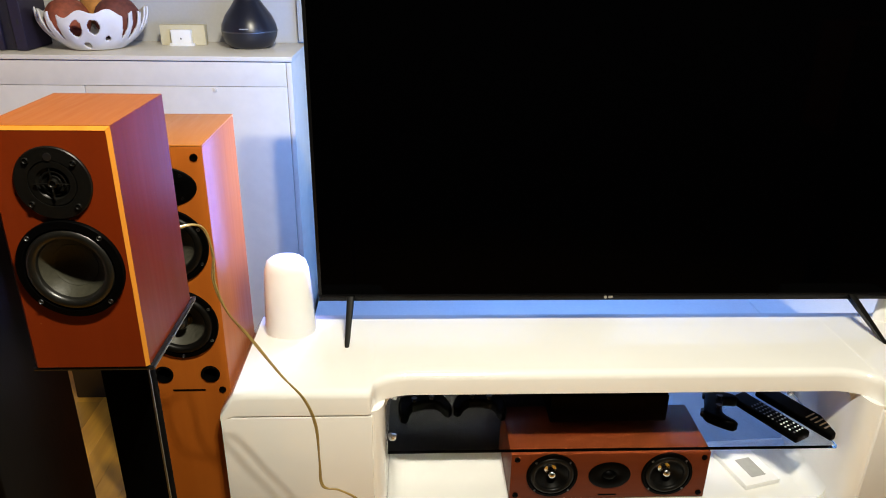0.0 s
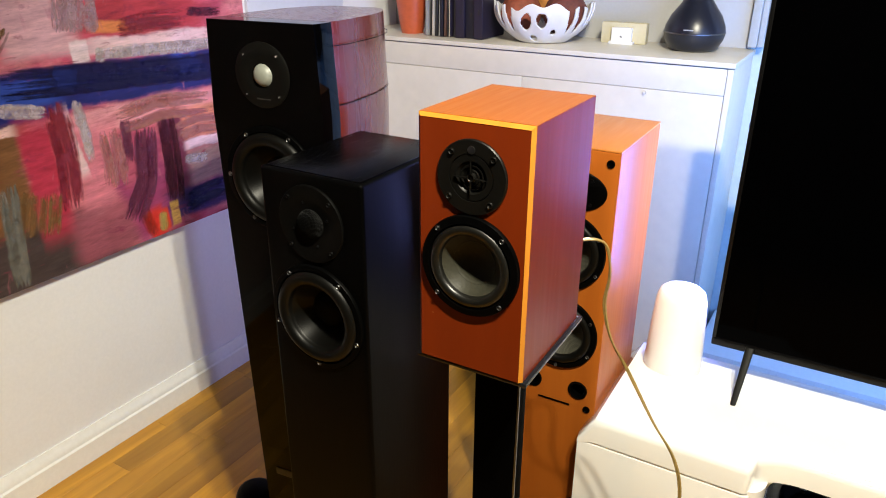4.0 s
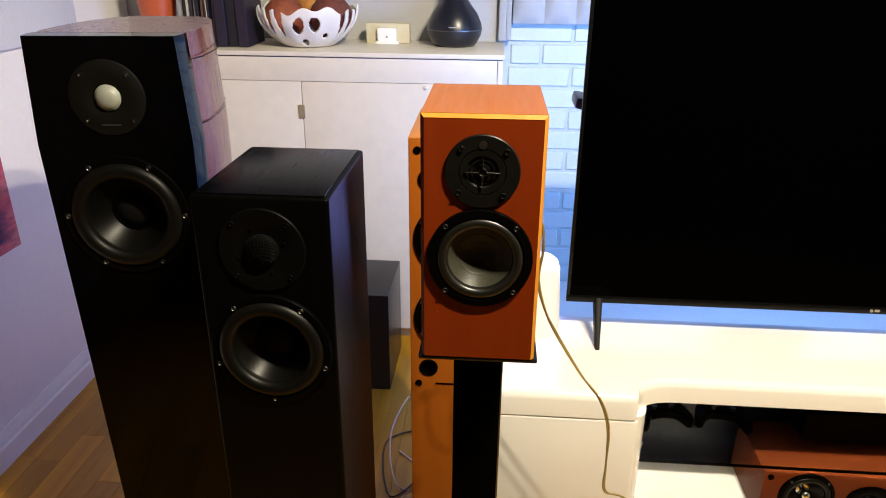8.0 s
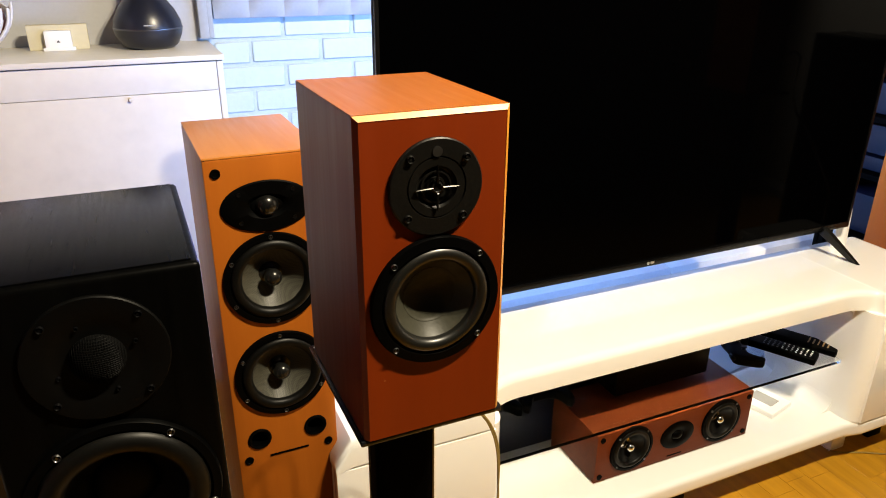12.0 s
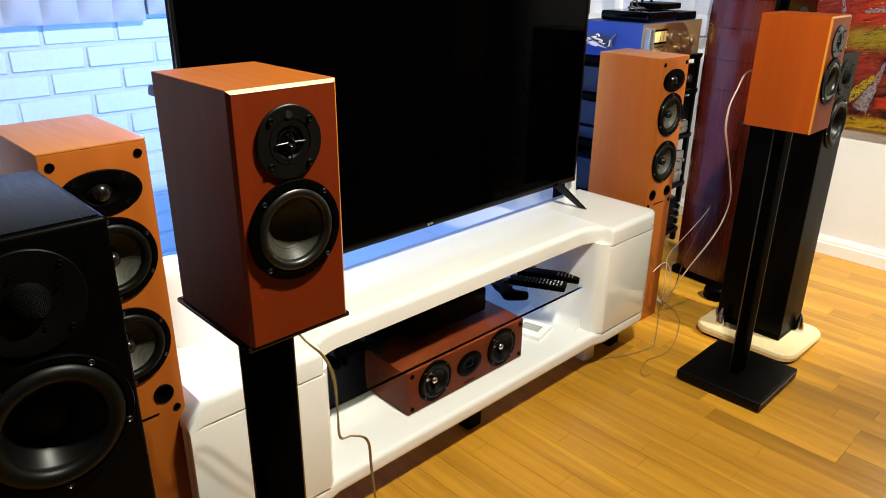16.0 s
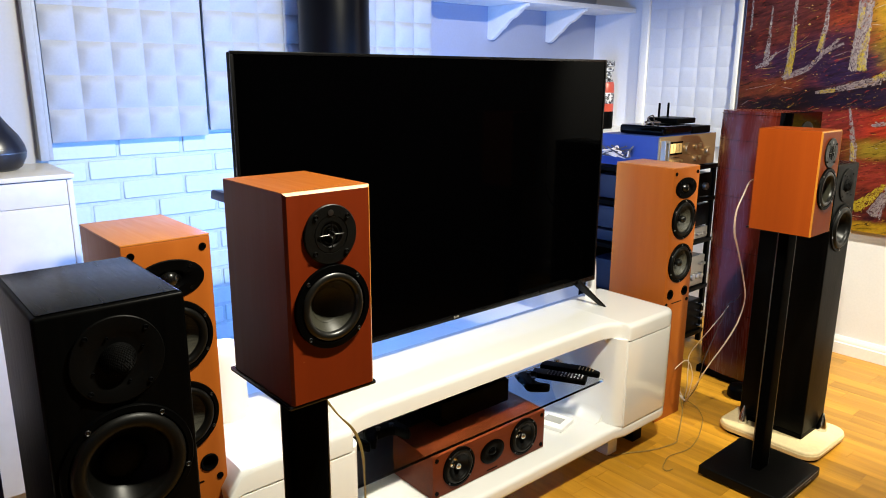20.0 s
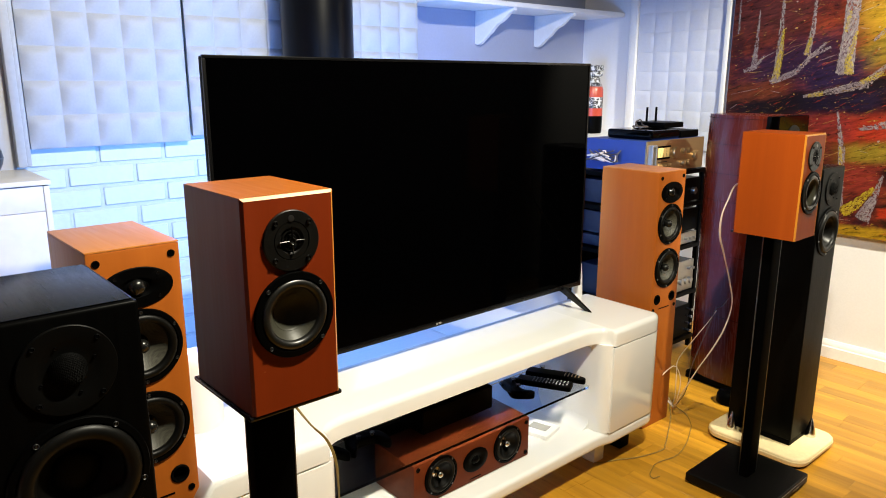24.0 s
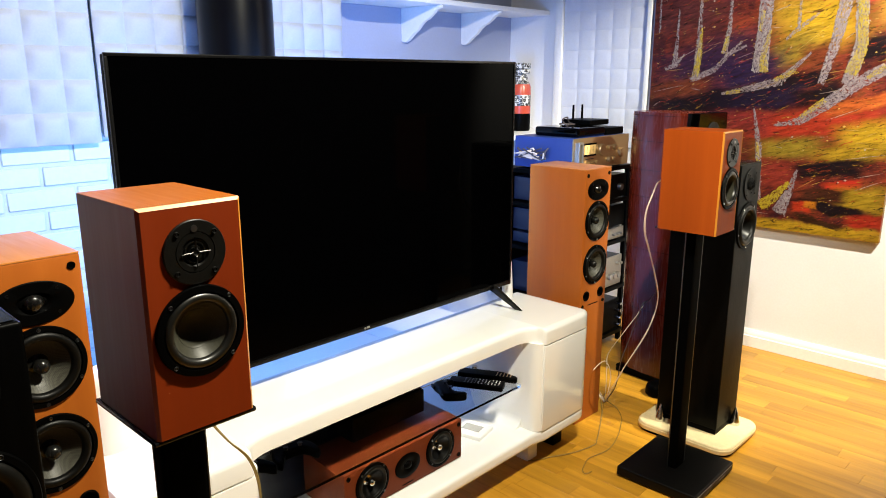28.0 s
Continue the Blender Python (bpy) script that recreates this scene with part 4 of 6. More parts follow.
def ash_tower(m, H, label):
    """A black ash tower with a big two-way front."""
    W, D = 0.1641, 0.2168
    w = W / 2
    ob = thing("tower_speaker", m, label, "speaker", "black ash towers")
    body = part("cabinet", box(-w, 0, 0.0, w, D, H, 0.005, 3), ASH, ob)
    z1 = H - 0.200
    cut(body, plug(0, z1, 0.067))
    part("top_veneer", box(-w + 0.006, 0.006, H - 0.001, w - 0.006, D - 0.006, H + 0.0015, 0.0006), ASH_TOP, ob)
    tw = part("tweeter", lathe([(0.0525, -0.001), (0.0525, 0.0025), (0.0515, 0.0035), (0.036, 0.0035), (0.033, 0.0025), (0.024, 0.0012), (0.0205, 0.0012)], 56, 0, 0, H - 0.0655), ASH_PLATE, ob, "large round black tweeter plate")
    part("dome", lathe([(0.0205, 0.001)] + [(0.0200 * math.cos(a), 0.001 + 0.0105 * math.sin(a)) for a in (0.2, 0.5, 0.8, 1.1, 1.35)] + [(0, 0.0112)], 40, 0, 0, H - 0.0655), HOLE, tw)
    wires = bmesh.new()
    R = 0.0205
    for k in range(-11, 12):
        c = k * 0.00176
        run = math.sqrt(max(0.0, R * R - c * c))
        pts = [(u, math.sqrt(max(0.0, 1 - (u * u + c * c) / (R * R)))) for u in [run * i / 5 for i in range(-5, 6)]]
        for flip in (0, 1):
            rows = []
            for u, lift in pts:
                x, z = (u, c) if flip else (c, u)
                y = -0.0014 - 0.0115 * lift
                e = 0.00026
                off = ((0, e), (0, -e)) if flip else ((e, 0), (-e, 0))
                rows.append([wires.verts.new((x + off[0][0], y, z + off[0][1] + H - 0.0655)), wires.verts.new((x, y - 0.0004, z + H - 0.0655)), wires.verts.new((x + off[1][0], y, z + off[1][1] + H - 0.0655))])
            for r0, r1 in zip(rows, rows[1:]):
                for q in range(2):
                    wires.faces.new((r0[q], r0[q + 1], r1[q + 1], r1[q]))
    part("wire_mesh", wires, ASH_PLATE, tw, "domed wire mesh")
    screws(tw, 0, H - 0.0655, 0.0465, 4, -0.0032, 0.0030, 45, SATIN)
    screws(tw, 0, H - 0.0655, 0.0300, 4, -0.0016, 0.0018, 20, SATIN)
    woofer(ob, 0, H - 0.200, 0.0765, 0, CONE_BLACK, BLACK, 5, 54, 0.34)
    part("plinth", box(-w + 0.002, 0.002, -0.018, w - 0.002, D - 0.002, 0.0005, 0.002), BLACK, ob)
    return ob


ash_tower(pose(-0.6258, 0.7641, 0.018, 0, 0, -0.2), 0.945, "black ash tower speaker with mesh dome tweeter")
ash_tower(pose(1.5454, 0.7957, 0.0575), 0.8925, "black ash tower speaker raised on a beige board with steel cones")


def flagship(m, H, label):
    """A big tower: black lacquered kinked baffle, mahogany body rounded to the back."""
    ob = thing("tower_speaker", m, label, "speaker", "mahogany towers")
    half = 0.1185

    def outline(w):
        pts = [(-w, 0.0), (w, 0.0)]
        pts += [(w + 0.008, 0.03)] + [(w * (0.35 + 0.72 * math.cos(a)), 0.09 + 0.178 * math.sin(a)) for a in [k * math.pi / 20 for k in range(0, 10)]]
        back = [(-x, y) for x, y in pts[2:]][::-1]
        return pts + back
    bm = bmesh.new()
    rows = []
    zs = [0.03, 0.30, 0.62, 0.90, 0.955, H - 0.004, H]
    for z in zs:
        k = 1.0 if z > 0.9 else 0.80 + 0.20 * z / 0.9
        if z >= H - 0.004:
            k = 0.93
        w = half * k - 0.006
        rows.append([bm.verts.new((x, y + 0.030, z)) for x, y in outline(w)])
    for a, b in zip(rows, rows[1:]):
        n = len(a)
        for k in range(n):
            bm.faces.new((a[k], a[(k + 1) % n], b[(k + 1) % n], b[k]))
    bm.faces.new(rows[0])
    bm.faces.new(rows[-1][::-1])
    part("cabinet", bm, MAHOGANY, ob, "curved dark mahogany cabinet")
    for z in (0.30, 0.55, 0.76, 0.865, 0.975, 1.072):
        g = bmesh.new()
        for zz in (z, z + 0.0016):
            k = 1.0 if z > 0.9 else 0.80 + 0.20 * z / 0.9
            [g.verts.new((x * 1.004, (y + 0.030) * 1.001, zz)) for x, y in outline(half * k - 0.006 + 0.0004)]
        g.verts.ensure_lookup_table()
        n = len(g.verts) // 2
        for k in range(n):
            g.faces.new((g.verts[k], g.verts[(k + 1) % n], g.verts[n + (k + 1) % n], g.verts[n + k]))
        part("seam", g, BLACK, ob, "thin dark groove")
    face = [(-half * 0.79, 0.03), (half * 0.79, 0.03), (half, 0.955), (half * 0.93, H), (-half * 0.93, H), (-half, 0.955)]
    bmf = bmesh.new()
    f0 = [bmf.verts.new((x * 0.955, -0.012, z)) for x, z in face]
    f1 = [bmf.verts.new((x, 0.012, z)) for x, z in face]
    f2 = [bmf.verts.new((x, 0.032, z)) for x, z in face]
    bmf.faces.new(f0)
    bmf.faces.new(f2[::-1])
    for a, b in ((f0, f1), (f1, f2)):
        for k in range(6):
            bmf.faces.new((a[k], a[(k + 1) % 6], b[(k + 1) % 6], b[k]))
    baffle = part("baffle", bmf, PIANO, ob, "black lacquered baffle with bevelled sides")
    cut(baffle, lathe([(0, 0.05), (0.079, 0.05), (0.079, -0.014), (0, -0.014)], 40, 0, 0, H - 0.266))
    zt = H - 0.086
    tw = part("tweeter", lathe([(0.0545, -0.001), (0.0545, 0.002), (0.0530, 0.003), (0.028, 0.003), (0.022, 0.0005), (0.0205, 0.0005)], 56, 0, -0.012, zt), DULL_PLATE, ob, "round dull black tweeter plate")
    part("dome", lathe([(0.0190, 0.0)] + [(0.0180 * math.cos(a), 0.010 * math.sin(a)) for a in (0.1, 0.4, 0.8, 1.15)] + [(0, 0.0102)], 40, 0, -0.012, zt), SILK, tw, "pale grey soft dome")
    screws(tw, 0, zt, 0.0465, 4, -0.0148, 0.0026, 45, CHROME)
    part("lettering", box(-0.014, -0.0154, zt - 0.040, 0.014, -0.0149, zt - 0.038), DIM_PRINT, tw, "tiny unreadable lettering")
    w2 = woofer(ob, 0, H - 0.266, 0.0950, -0.012, CONE_BLACK, BLACK, 6, 60, 0.30)
    part("plaque", box(-0.062, -0.0138, 0.170, 0.016, -0.0122, 0.187, 0.0005), DIM_PRINT, ob, "small grey unreadable plaque")
    for s in (-1, 1):
        part("outrigger", box(s * 0.115 - 0.026, 0.01, 0.004, s * 0.115 + 0.026, 0.07, 0.026, 0.006), BLACK, ob, "black outrigger arm")
        part("outrigger_foot", lathe([(0.0, 0.0), (0.040, 0.0), (0.046, 0.006), (0.046, 0.030), (0.040, 0.044), (0.030, 0.050), (0.0, 0.052)], 28, s * 0.172, 0.036, 0, "z"), BLACK, ob, "round black outrigger foot")
    part("plinth", box(-0.088, 0.004, 0.0, 0.088, 0.285, 0.0295, 0.004), BLACK, ob, "black plinth")
    return ob


flagship(pose(-0.918, 1.012, 0, 0, 0, 6.5), 1.110, "big tower speaker with black lacquered baffle and curved mahogany sides")
flagship(pose(1.874, 1.085, 0, 0, 0, -3), 1.085, "big tower speaker with black lacquered baffle and curved mahogany sides")

# board and cones under the right black tower
board = thing("isolation_board", pose(1.527, 0.890, 0), "beige padded isolation board under a black tower speaker", "board")
part("cushion", prism(rounded(-0.140, -0.168, 0.140, 0.168, 0.050), 0.028, 0.008, 3, plane="xy", start=0.010), BEIGE, board)
part("piping", prism(rounded(-0.1415, -0.1695, 0.1415, 0.1695, 0.051), 0.006, 0.002, plane="xy", start=0.022), BEIGE, board)
part("base", prism(rounded(-0.130, -0.158, 0.130, 0.158, 0.045), 0.010, plane="xy", start=0.0), BLACK, board)
for x, y in ((1.440, 0.985), (1.592, 0.784)):
    single("cone_foot", lathe([(0.0, 0.0), (0.0172, 0.0), (0.0178, 0.003), (0.0160, 0.014), (0.0100, 0.038), (0.0030, 0.062), (0.0, 0.064)], 24, 0, 0, 0, "z"), CHROME, "polished steel cone standing on the beige board", "speaker spike", pose(x, y, 0.038), "steel cones")

# ---- centre speaker and what lies in the bench ----
centre = thing("centre_speaker", pose(0.4189, 1.1973, 0.1425), "reddish wooden centre speaker with three black drivers", "speaker")
cb = part("cabinet", box(-0.213, 0, 0.003, 0.213, 0.165, 0.1227, 0.002), ROSEWOOD, centre)
cut(cb, plug(-0.124, 0.068, 0.048), plug(0.124, 0.068, 0.048))
for x in (-0.124, 0.124):
    woofer(centre, x, 0.068, 0.0550, 0, CONE_BLACK, BLACK, 4, 45, 0.24, CHROME)
tw = part("tweeter", lathe([(0.0395, -0.001), (0.0395, 0.002), (0.038, 0.003), (0.018, 0.003), (0.013, 0.0), (0.009, 0.005), (0, 0.008)], 40, 0, 0, 0.066, squash=(1.15, 0.86)), BLACK, centre, "oval black tweeter plate")
for x in (-0.200, 0.200):
    for z in (0.016, 0.110):
        part("grille_socket", lathe([(0.0062, -0.001), (0.0062, 0.002), (0.0044, 0.002), (0.0036, 0.0007), (0, 0.0007)], 16, x, 0, z), BLACK, centre)
part("name_bar", box(-0.02, -0.001, 0.012, 0.02, -0.0002, 0.0145), BLACK, centre, "thin dark unreadable lettering")
for x in (-0.19, 0.19):
    part("foot", box(x - 0.012, 0.02, 0.0, x + 0.012, 0.14, 0.0035), BLACK, centre)

# set forward so its black also covers speaker top lying in shade
player = thing("media_box", pose(0.425, 1.276, 0.2890), "flat black electronic box on the glass shelf", "player")
part("case", box(-0.128, 0, 0.003, 0.128, 0.098, 0.072, 0.003), HOLE, player)
part("front_panel", box(-0.128, -0.006, 0.004, 0.128, -0.0005, 0.070, 0.002), BLACK, player)
part("upper_case", box(-0.172, 0.012, 0.0725, 0.196, 0.104, 0.136, 0.006), HOLE, player)
for x in (-0.10, 0.10):
    part("foot", box(x - 0.012, 0.01, 0.0, x + 0.012, 0.034, 0.0035), BLACK, player)


def gamepad(m):
    """A controller: bridge and two drooping grips from one rounded outline."""
    ob = thing("game_controller", m, "black wireless game controller lying on the glass shelf", "controller", "controllers")
    half = [(0.0, 0.030), (0.030, 0.033), (0.052, 0.032), (0.066, 0.022), (0.075, -0.002), (0.080, -0.034), (0.077, -0.052), (0.066, -0.060), (0.055, -0.052), (0.046, -0.030), (0.034, -0.018), (0.0, -0.016)]
    outline = half + [(-x, y) for x, y in half[-2:0:-1]]
    bm = prism(outline[::-1], 0.036, 0.011, 4, plane="xy", start=0.004)
    for v in bm.verts:
        v.co.z -= 0.10 * max(0.0, -0.012 - v.co.y) - 0.004 * max(0.0, 1 - abs(v.co.x) / 0.05)
    part("body", bm, BLACK, ob)
    for s in (-1, 1):
        part("stick", lathe([(0.006, 0.0), (0.005, 0.008), (0.009, 0.010), (0.008, 0.013), (0, 0.012)], 16, s * 0.026, -0.006, 0.042, "z"), RUBBER, ob)
        part("shoulder_button", box(s * 0.047 - 0.016, 0.026, 0.020, s * 0.047 + 0.016, 0.040, 0.034, 0.005), PIANO, ob)
    return ob


PAD = Matrix.Diagonal((0.74, 0.78, 0.70, 1))
for spot_at in (pose(0.020, 1.325, 0.2887, 0, 0, 12), pose(0.150, 1.330, 0.2887, 0, 0, -8), pose(0.675, 1.30, 0.2887, 0, 0, 66)):
    gamepad(spot_at @ PAD)


def remote(m, length, label, keys):
    ob = thing("remote_control", m, label, "remote control", "remotes")
    part("body", box(-0.0225, -length / 2, 0.001, 0.0225, length / 2, 0.019, 0.005, 3), BLACK, ob)
    for r in range(keys):
        y = -length / 2 + 0.014 + r * 0.0105
        for c in (-1.5, -0.5, 0.5, 1.5):
            pale = r < 7 and (r * 3 + int(c + 2)) % 4
            part("key", lathe([(0.0021, 0.0185), (0.0021, 0.0200), (0.0016, 0.0205), (0, 0.0206)], 10, c * 0.0092, y, 0, "z"), PLASTIC_WHITE if pale else STEEL, ob)
    return ob


remote(pose(0.785, 1.275, 0.2887, 0, 0, 28), 0.17, "black remote control with small pale keys", 11)
rm = remote(pose(0.858, 1.290, 0.2887, 0, 0, 28), 0.19, "black remote control with rows of gold lettering", 0)
for k in range(5):
    part("print_bar", box(-0.016, -0.075 + k * 0.011, 0.0188, 0.014 - 0.004 * (k % 2), -0.0715 + k * 0.011, 0.0194), GOLD, rm, "unreadable gold print")
disc = thing("disc_case", pose(0.765, 1.285, 0.1425, 0, 0, 14), "white plastic box on the lower bench board", "box")
part("shell", box(-0.045, -0.06, 0.0, 0.045, 0.06, 0.014, 0.003), PLASTIC_WHITE, disc)
part("label", box(-0.016, -0.04, 0.0142, 0.022, 0.02, 0.0148), STITCH, disc, "grey label")


def pod(m):
    ob = thing("wifi_pod", m, "rounded white plastic wireless unit standing on the bench", "router", "white pods")
    part("shell", lathe([(0.0, 0.0), (0.052, 0.0), (0.0535, 0.004), (0.050, 0.08), (0.0455, 0.145), (0.040, 0.162), (0.030, 0.170), (0.0, 0.173)], 48, 0, 0, 0, "z", (1, 0.8)), PLASTIC_WHITE, ob)
    part("foot_ring", lathe([(0.05, -0.0), (0.05, 0.002), (0.0, 0.002)], 48, 0, 0, 0, "z", (1, 0.8)), BLACK, ob)
    return ob


pod(pose(-0.262, 1.352, UT))
fin = thing("wifi_pod", pose(1.066, 1.386, UT), "slim white plastic wireless unit behind the television", "router", "white pods")
part("shell", lathe([(0.0, 0.0), (0.026, 0.0), (0.026, 0.01), (0.022, 0.08), (0.017, 0.130), (0.010, 0.144), (0.0, 0.146)], 32, 0, 0, 0, "z", (1, 0.5)), PLASTIC_WHITE, fin)
part("foot_ring", lathe([(0.024, 0.0), (0.024, 0.002), (0.0, 0.002)], 32, 0, 0, 0, "z", (1, 0.5)), BLACK, fin)

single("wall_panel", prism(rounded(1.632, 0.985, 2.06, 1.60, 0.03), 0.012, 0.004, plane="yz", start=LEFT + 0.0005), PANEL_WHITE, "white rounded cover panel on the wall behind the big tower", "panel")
# ---- low cabinet along the back wall ----
CF, CT, CR = 2.080, 0.948, -0.345
cab = thing("low_cabinet", pose(0, 0, 0), "cream painted low cabinet with drawers over doors", "cabinet")
part("body", box(LEFT + 0.001, CF + 0.020, 0.05, CR, 2.384, CT - 0.014, 0.002), CABINET, cab)
part("top_board", box(LEFT + 0.001, CF - 0.008, CT - 0.0135, CR + 0.004, 2.384, CT, 0.003), CABINET, cab)
part("plinth", box(LEFT + 0.001, CF + 0.05, 0.0, CR - 0.002, 2.38, 0.05), CABINET, cab)
for x0, x1 in ((-1.575, CR - 0.016),):
    part("drawer_front", box(x0, CF, 0.8632, x1, CF + 0.0195, CT - 0.0165, 0.0015), CABINET, cab)
for i, (x0, x1) in enumerate(((-1.575, -0.9322), (-0.9305, CR - 0.016))):
    d = part("door", box(x0, CF, 0.055, x1, CF + 0.0195, 0.862, 0.0015), CABINET, cab)
    if i == 1:
        part("hinge", box(x0 - 0.012, CF - 0.006, 0.755, x0 + 0.006, CF - 0.0005, 0.795, 0.002), HINGE, d, "small metal hinge")
part("end_panel", box(CR - 0.0145, CF, 0.055, CR, CF + 0.0195, CT - 0.0165, 0.0015), CABINET, cab)
part("knob", lathe([(0.0, 0.010), (0.004, 0.009), (0.005, 0.005), (0.003, 0.0)], 16, -0.565, CF, 0.853), CABINET, cab, "tiny peg knob")

# things on the cabinet
single("vase", lathe([(0.0, 0.0), (0.035, 0.0), (0.040, 0.02), (0.055, 0.12), (0.060, 0.20), (0.055, 0.205), (0.045, 0.12), (0.0, 0.01)], 40, 0, 0, 0, "z"), TERRA, "orange tapered vase on the cabinet", "vase", pose(-1.385, 2.19, CT))
x = -1.300
for i in range(14):
    th = random.choice((0.004, 0.006, 0.008, 0.010)) if i < 11 else 0.030
    hh = random.uniform(0.19, 0.26)
    bk = thing("book", pose(x + th / 2, 2.13 + random.uniform(0, 0.015), CT, 0, random.uniform(-1.5, 1.5), 0), "thin upright book or record sleeve on the cabinet", "book", "books on the cabinet")
    mt = SPINES[(1, 0, 5, 0, 1, 3, 2, 0, 5, 4, 0)[i]] if i < 11 else SPINES[3 + i % 2]
    part("cover", box(-th / 2, 0, 0.002, th / 2, 0.15, hh, 0.0008, 1), mt, bk)
    part("pages", box(-th / 2 + 0.001, 0.003, 0.004, th / 2 - 0.001, 0.1505, hh - 0.003), SPINES[5], bk)
    if i >= 11:
        for k in range(4):
            z = 0.016 + 0.045 * k + 0.012 * (i % 2)
            part("print_bar", box(-0.004 + 0.003 * (k % 3), -0.0006, z, 0.004 + 0.002 * (k % 2), 0.0004, z + 0.003 + 0.012 * (k % 2)), DIM_PRINT, bk, "unreadable silver print")
    x += th + random.uniform(0.001, 0.004)

bowl = thing("fruit_bowl", pose(-0.935, 2.225, CT), "white ceramic bowl with cut-out holes holding three rattan balls", "bowl")


def bowl_shell():
    """A thin dished wall with oval gaps; the rim runs up and down in waves."""
    bm = bmesh.new()
    R, n, m = 0.152, 300, 48
    grid = {}
    for i in range(n):
        a = 2 * math.pi * i / n
        top = 0.108 + 0.007 * math.sin(12 * a) + 0.006 * math.sin(5 * a + 1)
        for j in range(m + 1):
            s = j / m
            z = top * s
            r = R * (0.50 + 0.50 * (1 - (1 - s) ** 2.2))
            grid[i, j] = bm.verts.new((r * math.cos(a), r * math.sin(a), z + 0.002))
    holes = []
    for turn in (-67, 53, 173):
        for at, hs, hw, hh in ((-21, 0.60, 6.5, 0.22), (-2, 0.64, 6.5, 0.20), (-15, 0.14, 5.5, 0.09), (14, 0.30, 4.0, 0.07), (33, 0.98, 4.5, 0.66), (47, 0.95, 4.8, 0.70), (61, 0.98, 4.5, 0.62), (76, 0.92, 5.0, 0.60)):
            holes.append((radians(turn + at), hs, radians(hw), hh))
    for i in range(n):
        a = 2 * math.pi * (i + 0.5) / n
        for j in range(m):
            s = (j + 0.5) / m
            gap = any((((a - ha + math.pi) % (2 * math.pi) - math.pi) / hw) ** 2 + ((s - hs) / hh) ** 2 < 1 for ha, hs, hw, hh in holes)
            if not gap:
                bm.faces.new((grid[i, j], grid[(i + 1) % n, j], grid[(i + 1) % n, j + 1], grid[i, j + 1]))
    bm.faces.new([grid[i, 0] for i in range(n)])
    loose = [v for v in bm.verts if not v.link_faces]
    bmesh.ops.delete(bm, geom=loose, context="VERTS")
    return bm


shell = part("shell", bowl_shell(), CERAMIC, bowl)
solid = shell.modifiers.new("wall", "SOLIDIFY")
solid.thickness, solid.offset = 0.005, -1


def rattan(m, r, mat, label):
    ob = single("rattan_ball", lathe([(0, -r)] + [(r * math.cos(a), r * math.sin(a)) for a in [(-80 + 16 * k) * math.pi / 180 for k in range(11)]] + [(0, r)], 32, 0, 0, 0, "z"), mat, label, "ball", m, "balls in the bowl")
    for v in ob.data.vertices:
        v.co *= 1 + 0.05 * noise.noise(v.co * 60)
    return ob


rattan(pose(-1.005, 2.215, CT + 0.080), 0.062, RATTAN_R, "rust red woven rattan ball in the bowl")
rattan(pose(-0.865, 2.225, CT + 0.082), 0.064, RATTAN_B, "dark brown woven rattan ball in the bowl")
rattan(pose(-0.935, 2.285, CT + 0.110), 0.055, RATTAN_Y, "ochre woven rattan ball in the bowl")
card = thing("card_holder", pose(-0.705, 2.295, CT), "cream card box with a white holder on the cabinet", "card holder")
part("card_box", box(-0.068, 0.0, 0.0, 0.068, 0.030, 0.060, 0.003), CREAM, card)
part("holder", box(-0.030, -0.022, 0.0, 0.030, -0.0005, 0.048, 0.004, bm=box(-0.036, -0.024, 0.0, 0.036, -0.001, 0.008, 0.002)), PLASTIC_WHITE, card, "small white holder")
part("mark", prism([(-0.004, 0.020), (0.004, 0.020), (0.0, 0.026)], 0.0008, plane="xz", start=-0.0228), STEEL, card, "tiny printed mark")
diff = thing("aroma_diffuser", pose(-0.495, 2.270, CT) @ Matrix.Diagonal((1.1, 1.1, 1.1, 1)), "black teardrop aroma diffuser with a slim neck", "diffuser")
part("base", lathe([(0.0, 0.0), (0.050, 0.0), (0.062, 0.008), (0.073, 0.030), (0.0755, 0.044)], 48, 0, 0, 0, "z"), NAVY, diff)
part("ring", lathe([(0.0755, 0.0435), (0.0765, 0.0445), (0.0765, 0.0462), (0.0755, 0.0472)], 48, 0, 0, 0, "z"), STEEL, diff, "thin silver ring")
part("hood", lathe([(0.0755, 0.047), (0.073, 0.062), (0.062, 0.086), (0.044, 0.110), (0.028, 0.134), (0.020, 0.160), (0.0165, 0.190), (0.016, 0.205), (0.010, 0.206), (0.009, 0.19), (0, 0.18)], 48, 0, 0, 0, "z"), NAVY, diff)
part("lettering", box(-0.012, -0.0742, 0.054, 0.012, -0.0715, 0.0565), STITCH, diff, "small unreadable silver lettering")
single("subwoofer", box(-0.99, 1.80, 0.0, -0.645, 2.05, 0.315, 0.004), SUB_BOX, "black subwoofer box on the floor before the cabinet", "subwoofer")

# ---- foam panels on the wall ----


def cell_mesh(w, h, lift):
    bm = bmesh.new()
    n = 8
    g = {}
    for i in range(n + 1):
        for j in range(n + 1):
            u, v = i / n, j / n
            eu = min(u, 1 - u) * 2
            rise = min(v / 0.74, (1 - v) / 0.26)
            d = lift * (1 - (1 - eu) ** 2.2) ** 0.6 * (1 - (1 - rise) ** 2) ** 0.8
            g[i, j] = bm.verts.new((u * w, -d, v * h))
    for i in range(n):
        for j in range(n):
            bm.faces.new((g[i, j], g[i + 1, j], g[i + 1, j + 1], g[i, j + 1]))
    return bm


